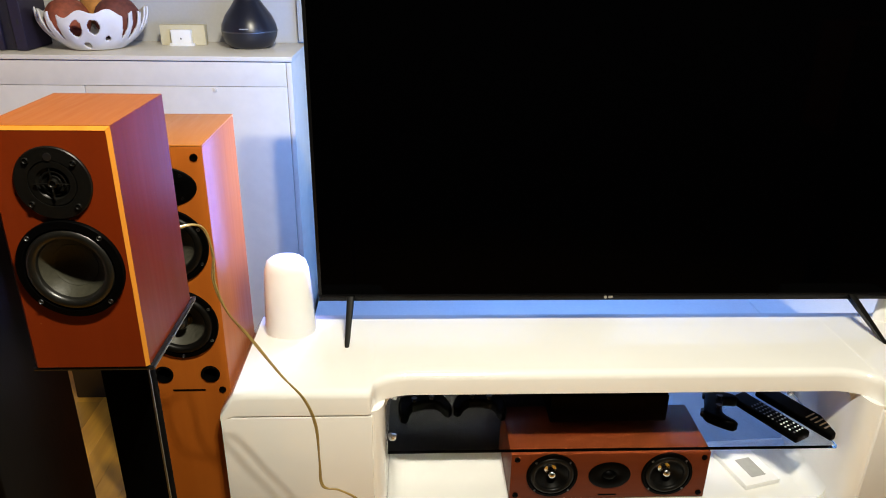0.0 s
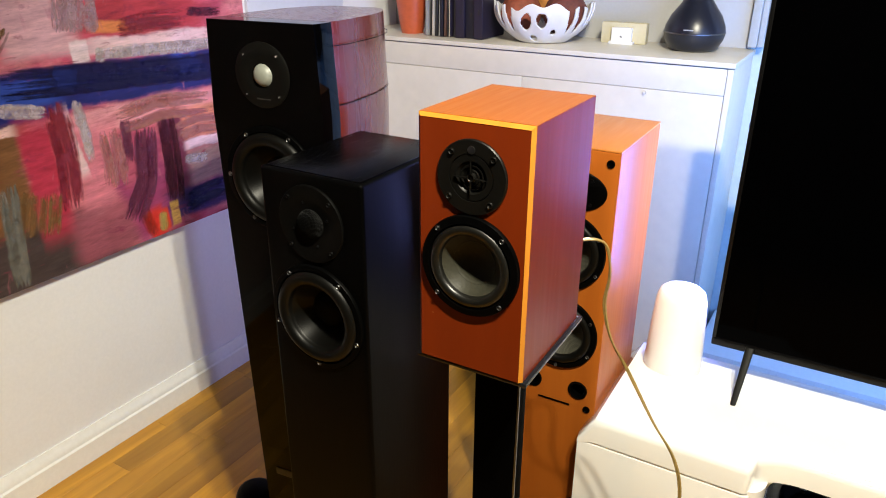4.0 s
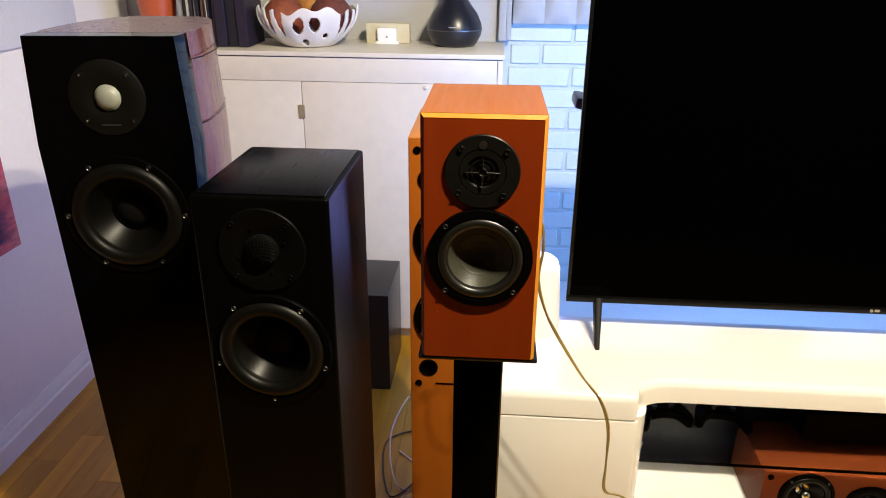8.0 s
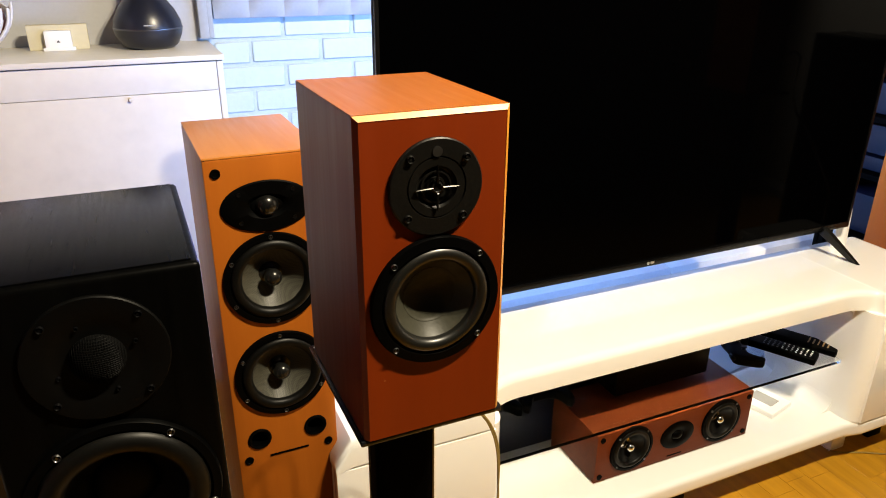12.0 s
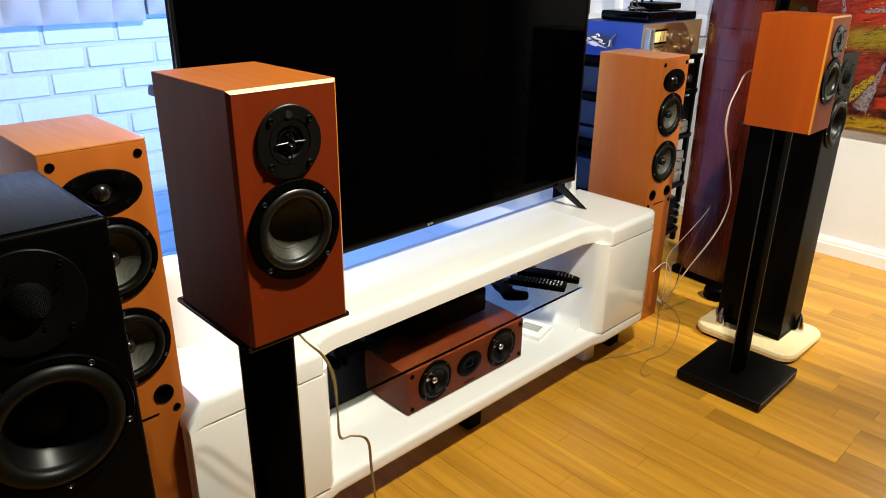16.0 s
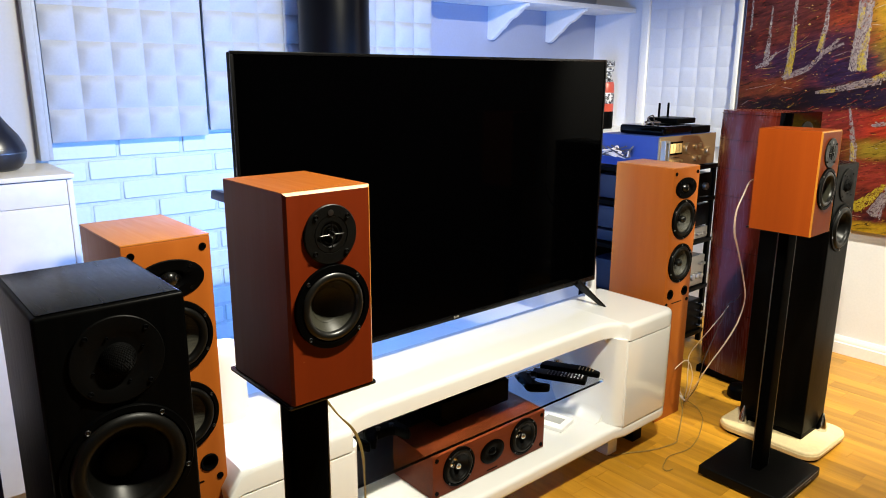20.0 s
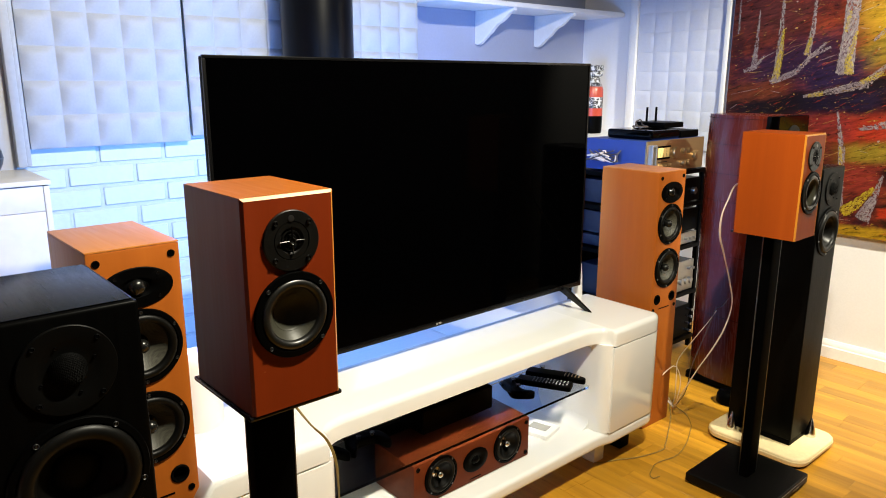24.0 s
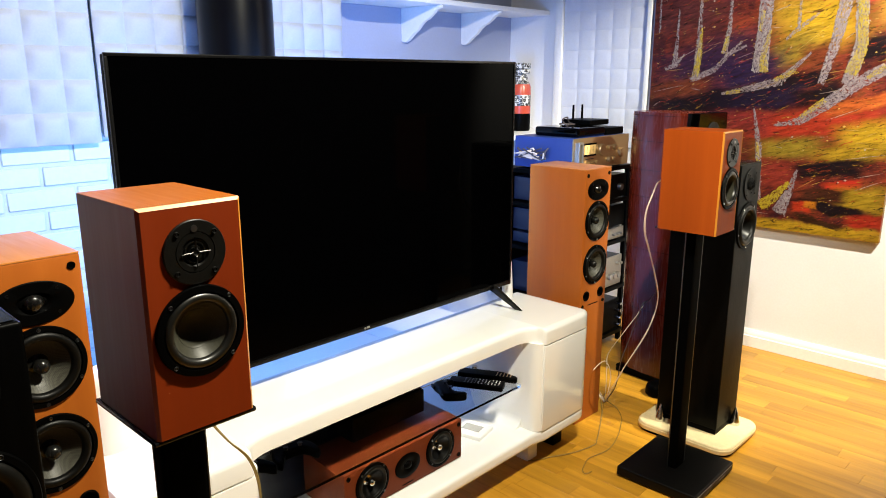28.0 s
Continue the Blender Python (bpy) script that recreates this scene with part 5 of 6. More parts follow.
def foam(m, cols, rows, w, h, label, lift=0.022, mat=None):
    mat = mat or FOAM
    ob = thing("acoustic_panel", m, label, "acoustic panel", "foam panels")
    part("backing", box(0, -0.012, 0, cols * w, -0.0, rows * h, 0.002), mat, ob)
    data = smooth(mesh_of(cell_mesh(w - 0.0024, h - 0.0024, lift), "pad", mat), 50)
    for i in range(cols):
        for j in range(rows):
            p = new("pad", data)
            p.parent = ob
            p.matrix_basis = pose(i * w + 0.0012, -0.0125, j * h + 0.0012)
    return ob


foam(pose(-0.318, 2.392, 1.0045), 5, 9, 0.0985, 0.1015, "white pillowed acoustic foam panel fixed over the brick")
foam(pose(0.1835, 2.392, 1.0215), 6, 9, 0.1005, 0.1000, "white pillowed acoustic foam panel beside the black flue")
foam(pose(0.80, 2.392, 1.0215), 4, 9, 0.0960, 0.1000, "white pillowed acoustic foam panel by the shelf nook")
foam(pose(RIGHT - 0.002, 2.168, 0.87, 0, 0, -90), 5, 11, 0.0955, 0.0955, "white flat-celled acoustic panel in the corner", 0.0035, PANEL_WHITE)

flue = thing("flue_pipe", pose(0.586, 2.20, 0), "thick matt black stove flue pipe in front of the wall", "flue pipe")
part("pipe", lathe([(0.125, 0.90), (0.125, 1.9), (0.125, TOP), (0.12, TOP), (0.12, 0.90), (0.125, 0.90)], 48, 0, 0, 0, "z"), SATIN, flue)
part("wall_branch", lathe([(0.0, 0.02), (0.110, 0.02), (0.110, -0.218), (0.0, -0.218)], 40, 0, 0, 1.02), SATIN, flue)
part("end_cap", lathe([(0.0, 0.885), (0.127, 0.885), (0.130, 0.89), (0.130, 0.905), (0.126, 0.91)], 48, 0, 0, 0, "z"), SATIN, flue)
# plate and plinths are added so the gap under the television looks blue-lit
single("gap_fill_plate", box(-0.33, 1.56, 0.0, 1.62, 2.0995, 0.020, 0.004), GAP_FILL, "pale grey plate added behind the bench to catch blue light", "hearth", kind="structure")
single("nook_fill_plinth", box(1.1905, 2.10, 0.0, RIGHT - 0.02, 2.531, 0.10, 0.006), TRIM, "low white block added in the nook to catch blue light", "plinth", kind="structure")
single("gap_fill_plinth", box(-0.33, 2.10, 0.0, 1.19, 2.404, 0.10, 0.006), TRIM, "low white block added along the brick to catch blue light", "plinth", kind="structure")

# ---- nook with shelf, rack and electronics ----
wshelf = thing("wall_shelf", pose(0, 0, 0), "white wall shelf on two scrolled wooden brackets", "shelf")
SZ = 1.530
part("board", box(1.205, 2.268, SZ, RIGHT - 0.001, 2.531, SZ + 0.022, 0.003), TRIM, wshelf)
scroll = [(0, 0), (-0.255, 0), (-0.252, -0.012), (-0.225, -0.022), (-0.205, -0.038), (-0.175, -0.058), (-0.150, -0.066), (-0.130, -0.080), (-0.105, -0.104), (-0.085, -0.114), (-0.060, -0.134), (-0.038, -0.150), (-0.020, -0.156), (0, -0.150)]
for x in (1.660, 2.080):
    part("bracket", prism([(2.5315 + a, SZ - 0.0005 + b) for a, b in scroll], 0.022, 0.002, plane="yz", start=x), TRIM, wshelf)
# shelves and pots in the nook
low = single("nook_ledge", box(1.22, 2.13, 0.912, RIGHT - 0.001, 2.531, 0.937, 0.003), TRIM, "white ledge under the nook wall", "ledge")
bottle = thing("decor_bottle", pose(2.305, 2.31, 0.937), "dark bottle with orange band and patterned cap", "bottle")
part("lower", lathe([(0, 0), (0.050, 0), (0.054, 0.01), (0.054, 0.085), (0.0535, 0.090)], 32, 0, 0, 0, "z"), BLACK, bottle, "black glazed base")
part("band", lathe([(0.0535, 0.090), (0.054, 0.095), (0.054, 0.130)], 32, 0, 0, 0, "z"), ORANGE, bottle, "orange glazed band")
part("spotted_band", lathe([(0.054, 0.130), (0.0545, 0.134), (0.0545, 0.182), (0.054, 0.186)], 32, 0, 0, 0, "z"), LEOPARD, bottle, "black and white spotted band")
part("band", lathe([(0.054, 0.186), (0.053, 0.225), (0.048, 0.240)], 32, 0, 0, 0, "z"), ORANGE, bottle, "orange glazed band")
part("neck", lathe([(0.048, 0.240), (0.044, 0.250), (0.036, 0.262), (0.036, 0.290), (0.046, 0.296), (0.046, 0.312), (0.038, 0.316)], 32, 0, 0, 0, "z"), LEOPARD, bottle, "spotted neck")
part("cap", lathe([(0.038, 0.316), (0.050, 0.322), (0.050, 0.344), (0.046, 0.348), (0.0, 0.349)], 32, 0, 0, 0, "z"), LEOPARD, bottle, "spotted cap")

RX, RY = 1.685, 1.550
rack = thing("hifi_rack", pose(RX, RY, 0), "dark open hi-fi rack full of components", "rack")
for z in (0.06, 0.28, 0.50, 0.69, 0.835):
    part("shelf", box(-0.02, 0.0, z - 0.018, 0.47, 0.36, z, 0.002), BLACK, rack)
# black sheet added so that the gaps between shelves stay dark
part("back_panel", box(-0.018, 0.345, 0.02, 0.468, 0.358, 0.816), BLACK, rack)
for x in (-0.016, 0.446):
    for y in (0.004, 0.322):
        part("post", box(x, y, 0.0, x + 0.02, y + 0.02, 0.835, 0.002), BLACK, rack)


def component(z, h, face, label, knobs, name="hifi_component", w=0.43, d=0.30, x=0.01):
    ob = thing(name, pose(RX + x, RY + 0.01, z), label, "amplifier" if "amplifier" in name else "component", "stacked components")
    part("case", box(0, 0.008, 0.006, w, d, h, 0.002), BLUE_LIT_CASE if face is GOLD else CASE_GREY, ob)
    part("faceplate", box(-0.002, 0.0, 0.004, w + 0.002, 0.0075, h + 0.001, 0.0015), face, ob)
    for kx, kz, r in knobs:
        part("knob", lathe([(r, 0.0), (r, 0.012), (r * 0.9, 0.016), (0, 0.0165)], 24, kx, 0.0, kz), face if face is not BLACK else STEEL, ob)
    for fx in (0.04, w - 0.04):
        for fy in (0.04, d - 0.05):
            part("foot", lathe([(0, 0), (0.014, 0), (0.014, 0.006), (0, 0.0065)], 16, fx, fy, 0, "z"), BLACK, ob)
    return ob


amp = component(0.8355, 0.135, GOLD, "vintage amplifier with champagne face, lit meters and knobs", [(0.198, 0.082, 0.024), (0.10, 0.030, 0.009), (0.13, 0.030, 0.009), (0.16, 0.030, 0.009), (0.26, 0.085, 0.012), (0.30, 0.085, 0.012), (0.26, 0.035, 0.012), (0.30, 0.035, 0.012), (0.36, 0.06, 0.020)], "amplifier")
for x0 in (0.078, 0.122):
    mt = part("meter", box(x0, -0.0015, 0.066, x0 + 0.038, 0.0, 0.106, 0.0005), METER, amp, "warm lit level meter")
    part("meter_frame", box(x0 - 0.004, -0.0030, 0.106, x0 + 0.042, -0.0002, 0.113, bm=box(x0 - 0.004, -0.0030, 0.059, x0 + 0.042, -0.0002, 0.066)), BLACK, mt, "black meter frame")
    part("needle", box(x0 + 0.018, -0.0022, 0.068, x0 + 0.0190, -0.0016, 0.100), BLACK, mt)
part("print_bar", box(0.085, -0.0008, 0.046, 0.150, -0.0002, 0.049), DIM_PRINT, amp, "small unreadable print")
for x0, x1, z0, z1 in ((0.004, 0.012, 0.018, 0.122), (0.030, 0.038, 0.018, 0.122), (0.0125, 0.0295, 0.018, 0.028), (0.0125, 0.0295, 0.112, 0.122)):
    part("handle", box(x0, -0.024, z0, x1, -0.0002, z1, 0.003), SILVER, amp, "silver rack handle")
component(0.6905, 0.105, BLACK, "black hi-fi component with a dark front", [(0.37, 0.05, 0.016)])
component(0.5005, 0.052, SILVER, "slim silver-faced component with small keys", [(0.34, 0.026, 0.006), (0.37, 0.026, 0.006), (0.40, 0.026, 0.006)])
component(0.5585, 0.10, BLACK, "black hi-fi component with a dark front", [(0.06, 0.05, 0.014)])
tuner = component(0.2805, 0.14, SILVER, "silver-faced receiver with a row of knobs", [(0.05, 0.04, 0.014), (0.11, 0.04, 0.014), (0.17, 0.04, 0.014), (0.24, 0.09, 0.010), (0.325, 0.05, 0.014), (0.36, 0.05, 0.014), (0.395, 0.05, 0.014), (0.41, 0.105, 0.007), (0.385, 0.105, 0.007)])
part("display", box(0.03, -0.0015, 0.085, 0.22, -0.0002, 0.115), HOLE, tuner, "dark display")
switch = component(0.0605, 0.15, BLACK, "black box with chrome terminals and plugged cables", [])
for k in range(4):
    part("terminal", lathe([(0.008, 0.0), (0.008, 0.02), (0.006, 0.03), (0, 0.03)], 16, 0.40, 0.0, 0.03 + 0.034 * k), CHROME, switch, "chrome binding post")
# cable bundle tucked on the side of the amplifier
bundle = thing("cable_bundle", pose(RX - 0.012, RY + 0.20, 0.905), "tangle of pale and dark cables on the amplifier side", "cables")
for k in range(7):
    pts = [(random.uniform(-0.022, -0.006), random.uniform(-0.09, 0.09), random.uniform(-0.025, 0.025)) for _ in range(5)]
    part("cable", tube(pts, 0.003, 6), (CABLE_WHITE, CABLE_DARK)[k % 3 == 0], bundle)
router = thing("router", pose(RX + 0.235, RY + 0.13, 0.972), "black wireless router with two upright antennas", "router")
part("case", box(-0.17, -0.10, 0.0, 0.045, 0.12, 0.038, 0.014, 4), PIANO, router)
part("upper_case", box(0.0, -0.05, 0.0385, 0.15, 0.10, 0.062, 0.006), BLACK, router)
part("lower_box", box(0.05, -0.10, 0.0, 0.19, 0.10, 0.030, 0.004), BLACK, router)
for x in (0.03, 0.10):
    part("antenna", lathe([(0.005, 0.0), (0.005, 0.05), (0.0045, 0.068), (0, 0.069)], 12, x, 0.06, 0.055, "z"), BLACK, router)
part("cable", tube([(-0.10, 0.0, 0.037), (-0.08, 0.04, 0.062), (-0.03, 0.05, 0.072), (0.0, 0.06, 0.05), (-0.05, 0.0, 0.045), (-0.11, 0.03, 0.05), (-0.07, 0.05, 0.04)], 0.003, 6), CABLE_DARK, router)

# ---- paintings ----
L_GROUND = [(0.25, (0.27, 0.028, 0.060)), (0.45, (0.42, 0.075, 0.130)), (0.62, (0.50, 0.17, 0.20)), (0.8, (0.22, 0.026, 0.075))]
L_ACCENTS = [((30, 22, 9), 0, 1.0, 0.62, 0.74, (0.46, 0.15, 0.20)), ((30, 8, 26), 0, 4.0, 0.60, 0.72, (0.20, 0.03, 0.07)), ((30, 10, 70), 3, 7.0, 0.62, 0.72, (0.24, 0.03, 0.06))]
L_PATCHES = [
    (-0.17, 0.22, 0.13, 0.17, 0, 0.80, (0.150, 0.070, 0.030)), (-0.10, 0.04, 0.26, 0.085, 0, 0.80, (0.055, 0.040, 0.040)), (-0.13, 0.52, 0.06, 0.10, 0, 0.98, (0.552, 0.224, 0.109)),
    (0.04, 0.55, 0.08, 0.065, 0, 0.57, (0.552, 0.320, 0.370)), (0.30, 0.58, 0.17, 0.075, 0, 0.73, (0.386, 0.044, 0.063)), (0.22, 0.525, 0.06, 0.012, 0, 0.95, (0.570, 0.192, 0.076)),
    (0.32, 0.487, 0.19, 0.018, 0, 0.80, (0.607, 0.416, 0.462)), (0.12, 0.480, 0.018, 0.022, 0, 0.50, (0.644, 0.496, 0.538)),
    (0.16, 0.405, 0.50, 0.048, 0, 0.65, (0.018, 0.020, 0.130)), (-0.04, 0.410, 0.09, 0.028, 0, 0.98, (0.030, 0.060, 0.320)), (0.40, 0.425, 0.035, 0.022, 0, 0.95, (0.030, 0.060, 0.340)),
    (0.25, 0.320, 0.24, 0.030, 0, 0.95, (0.570, 0.256, 0.294)), (0.12, 0.22, 0.06, 0.10, 0, 0.98, (0.515, 0.160, 0.210)), (0.42, 0.27, 0.08, 0.045, 0, 0.98, (0.552, 0.208, 0.151)),
    (-0.015, 0.22, 0.038, 0.13, 2, 0.80, (0.368, 0.032, 0.063)), (0.065, 0.285, 0.013, 0.075, 9, 0.73, (0.644, 0.448, 0.487)), (-0.12, 0.345, 0.06, 0.010, 0, 0.80, (0.589, 0.384, 0.370)),
    (0.235, 0.13, 0.075, 0.13, 14, 0.80, (0.260, 0.045, 0.120)), (0.335, 0.175, 0.035, 0.125, 4, 0.57, (0.140, 0.028, 0.065)), (0.195, 0.22, 0.022, 0.07, 0, 0.95, (0.368, 0.080, 0.134)),
    (0.43, 0.212, 0.06, 0.013, 0, 0.65, (0.589, 0.416, 0.504)), (0.44, 0.15, 0.07, 0.045, 0, 0.80, (0.294, 0.176, 0.168)), (0.44, 0.062, 0.14, 0.038, 0, 0.65, (0.045, 0.024, 0.100)),
    (0.245, 0.035, 0.025, 0.045, 8, 0.80, (0.478, 0.032, 0.025)), (0.275, 0.040, 0.010, 0.03, 4, 0.65, (0.506, 0.048, 0.025)), (0.305, 0.045, 0.012, 0.032, 0, 0.65, (0.552, 0.336, 0.101)),
    (0.10, 0.06, 0.08, 0.06, 0, 0.98, (0.280, 0.080, 0.110)),
]
pl = thing("canvas_painting", pose(LEFT + 0.001, 0.98, 0.522), "abstract canvas in reds, pinks and a dark blue band", "painting")
part("canvas", box(0, -0.62, 0, 0.026, 0.62, 0.88, 0.002), painting("abstract_red_paint", [(at, tuple(1.18 * q for q in c)) for at, c in L_GROUND], [(u, v, a, b, k, 0.55 * soft, tuple(1.18 * q for q in c)) for u, v, a, b, k, soft, c in L_PATCHES], 0.034, 3.0, (60, 12, 70), 4.0, 0.34, L_ACCENTS), pl)


def bristle(points, half, colours, density=1.0, lift=0.0012):
    """A dry brush stroke on the red canvas: many thin ridges of paint along a bent line."""
    mat = dabs("brushed_paint", list(zip((0.0, 0.35, 0.7, 1.0), colours)), 0.45)
    tree = mat.node_tree
    drag = node(tree, "ShaderNodeTexNoise", Scale=45.0, Detail=6.0, Roughness=0.7)
    tree.links.new(mapped(tree, (1, 1, 1)), drag.inputs["Vector"])
    cover = node(tree, "ShaderNodeMapRange")
    cover.inputs[1].default_value, cover.inputs[2].default_value, cover.inputs[3].default_value, cover.inputs[4].default_value = 0.32, 0.66, 0.05, 0.55
    tree.links.new(drag.outputs[0], cover.inputs[0])
    tree.links.new(cover.outputs[0], tree.nodes["Principled BSDF"].inputs["Alpha"])
    bm = bmesh.new()
    pts = [Vector((u, v)) for u, v in points]
    for _ in range(int(density * half / 0.0007)):
        off, f0, f1 = random.uniform(-1, 1), random.uniform(0, 0.3) ** 1.5, 1 - random.uniform(0, 0.45) ** 1.6
        off *= half * (0.85 + 0.15 * random.random())
        wide, high, sway = random.uniform(0.0020, 0.0060), lift * random.uniform(0.2, 0.5), random.uniform(-0.003, 0.003)
        rows = []
        for k in range(9):
            f = (f0 + (f1 - f0) * k / 8) * (len(pts) - 1)
            n = min(int(f), len(pts) - 2)
            way = (pts[n + 1] - pts[n]).normalized()
            p = pts[n].lerp(pts[n + 1], f - n) + Vector((-way.y, way.x)) * (off + sway * math.sin(3 * f))
            w = wide * (0.3 if k in (0, 8) else random.uniform(0.7, 1.2))
            side = Vector((-way.y, way.x)) * w
            ring = []
            for q, x in ((p - side, 0.0262), (p, 0.0262 + high), (p + side, 0.0262)):
                ring.append(bm.verts.new((x, max(-0.618, min(0.618, q.x)), max(0.003, min(0.877, q.y)))))
            rows.append(ring)
        for r0, r1 in zip(rows, rows[1:]):
            for q in range(2):
                bm.faces.new((r0[q], r0[q + 1], r1[q + 1], r1[q]))
    made = part("paint_stroke", bm, mat, pl)
    made["kind"] = "stuff"
    return made


P_WHITE = ((0.50, 0.34, 0.42), (0.60, 0.48, 0.56), (0.68, 0.58, 0.64), (0.72, 0.66, 0.70))
P_RED = ((0.22, 0.020, 0.045), (0.32, 0.030, 0.060), (0.40, 0.060, 0.085), (0.26, 0.030, 0.070))
P_PLUM = ((0.10, 0.018, 0.050), (0.16, 0.030, 0.085), (0.20, 0.050, 0.12), (0.28, 0.07, 0.13))
P_MAROON = ((0.055, 0.012, 0.028), (0.085, 0.016, 0.040), (0.12, 0.022, 0.055), (0.16, 0.035, 0.07))
P_GREY = ((0.10, 0.095, 0.085), (0.20, 0.19, 0.17), (0.28, 0.27, 0.25), (0.36, 0.35, 0.33))
P_BLUE = ((0.010, 0.014, 0.10), (0.018, 0.030, 0.22), (0.030, 0.055, 0.34), (0.05, 0.08, 0.40))
P_INK = ((0.010, 0.010, 0.050), (0.014, 0.015, 0.085), (0.022, 0.024, 0.13), (0.05, 0.03, 0.12))
P_GOLD = ((0.42, 0.26, 0.05), (0.55, 0.40, 0.12), (0.60, 0.48, 0.20), (0.50, 0.36, 0.12))
P_ROSE = ((0.42, 0.10, 0.14), (0.52, 0.18, 0.22), (0.58, 0.28, 0.30), (0.50, 0.20, 0.16))
P_PINK = ((0.50, 0.26, 0.32), (0.56, 0.34, 0.42), (0.60, 0.40, 0.47), (0.52, 0.30, 0.38))
P_OCHRE = ((0.18, 0.09, 0.035), (0.26, 0.13, 0.05), (0.34, 0.18, 0.08), (0.12, 0.07, 0.04))
for pts, half, tones, dense in (
        ([(0.12, 0.52), (0.125, 0.56), (0.13, 0.60)], 0.055, P_PINK, 0.8), ([(-0.10, 0.50), (-0.05, 0.56)], 0.04, P_OCHRE, 0.5), ([(0.18, 0.31), (0.30, 0.325), (0.46, 0.31)], 0.035, P_ROSE, 0.9), ([(0.15, 0.30), (0.155, 0.22), (0.15, 0.16)], 0.035, P_ROSE, 0.7),
        ([(0.34, 0.25), (0.42, 0.26), (0.50, 0.25)], 0.03, P_ROSE, 0.7), ([(-0.07, 0.432), (0.168, 0.420), (0.447, 0.402), (0.60, 0.395)], 0.032, P_INK, 1.0), ([(0.045, 0.43), (0.105, 0.426)], 0.026, P_BLUE, 1.0), ([(0.376, 0.413), (0.448, 0.407)], 0.018, P_BLUE, 1.0),
        ([(0.038, 0.385), (0.042, 0.259), (0.034, 0.139)], 0.027, P_RED, 1.2), ([(0.22, 0.52), (0.30, 0.53), (0.42, 0.525)], 0.022, P_RED, 0.7), ([(0.202, 0.316), (0.200, 0.21)], 0.014, P_PLUM, 0.9), ([(0.254, 0.286), (0.235, 0.151), (0.178, 0.060)], 0.034, P_PLUM, 1.2),
        ([(0.318, 0.305), (0.321, 0.191), (0.313, 0.070)], 0.026, P_MAROON, 1.5), ([(0.34, 0.060), (0.42, 0.072), (0.50, 0.070)], 0.028, P_INK, 1.0), ([(0.215, 0.080), (0.234, 0.006)], 0.016, ((0.40, 0.02, 0.015), (0.50, 0.03, 0.02), (0.46, 0.05, 0.03), (0.35, 0.02, 0.03)), 0.9),
        ([(0.267, 0.062), (0.264, 0.008)], 0.009, P_GOLD, 1.0), ([(0.160, 0.472), (0.30, 0.468), (0.457, 0.462), (0.54, 0.462)], 0.016, P_WHITE, 1.1), ([(0.155, 0.468), (0.178, 0.463)], 0.013, P_WHITE, 1.6), ([(0.086, 0.384), (0.095, 0.316), (0.099, 0.235)], 0.010, P_WHITE, 1.2),
        ([(-0.09, 0.388), (0.016, 0.366)], 0.012, P_WHITE, 0.9), ([(0.357, 0.176), (0.435, 0.168)], 0.010, P_WHITE, 1.5), ([(-0.100, 0.235), (-0.112, 0.10), (-0.120, 0.004)], 0.020, P_GREY, 1.2), ([(-0.03, 0.20), (-0.06, 0.10)], 0.05, P_OCHRE, 0.5), ([(0.423, 0.545), (0.54, 0.535)], 0.012, P_MAROON, 0.5)):
    bristle(pts, half, tones, dense)
R_GROUND = [(0.30, (0.020, 0.007, 0.012)), (0.42, (0.075, 0.014, 0.012)), (0.55, (0.17, 0.030, 0.014)), (0.66, (0.07, 0.028, 0.010)), (0.8, (0.24, 0.13, 0.018))]
R_GOLD, R_RED, R_INK, R_PLUM, R_RUST = (0.34, 0.205, 0.012), (0.27, 0.026, 0.012), (0.009, 0.005, 0.007), (0.030, 0.012, 0.034), (0.13, 0.030, 0.012)
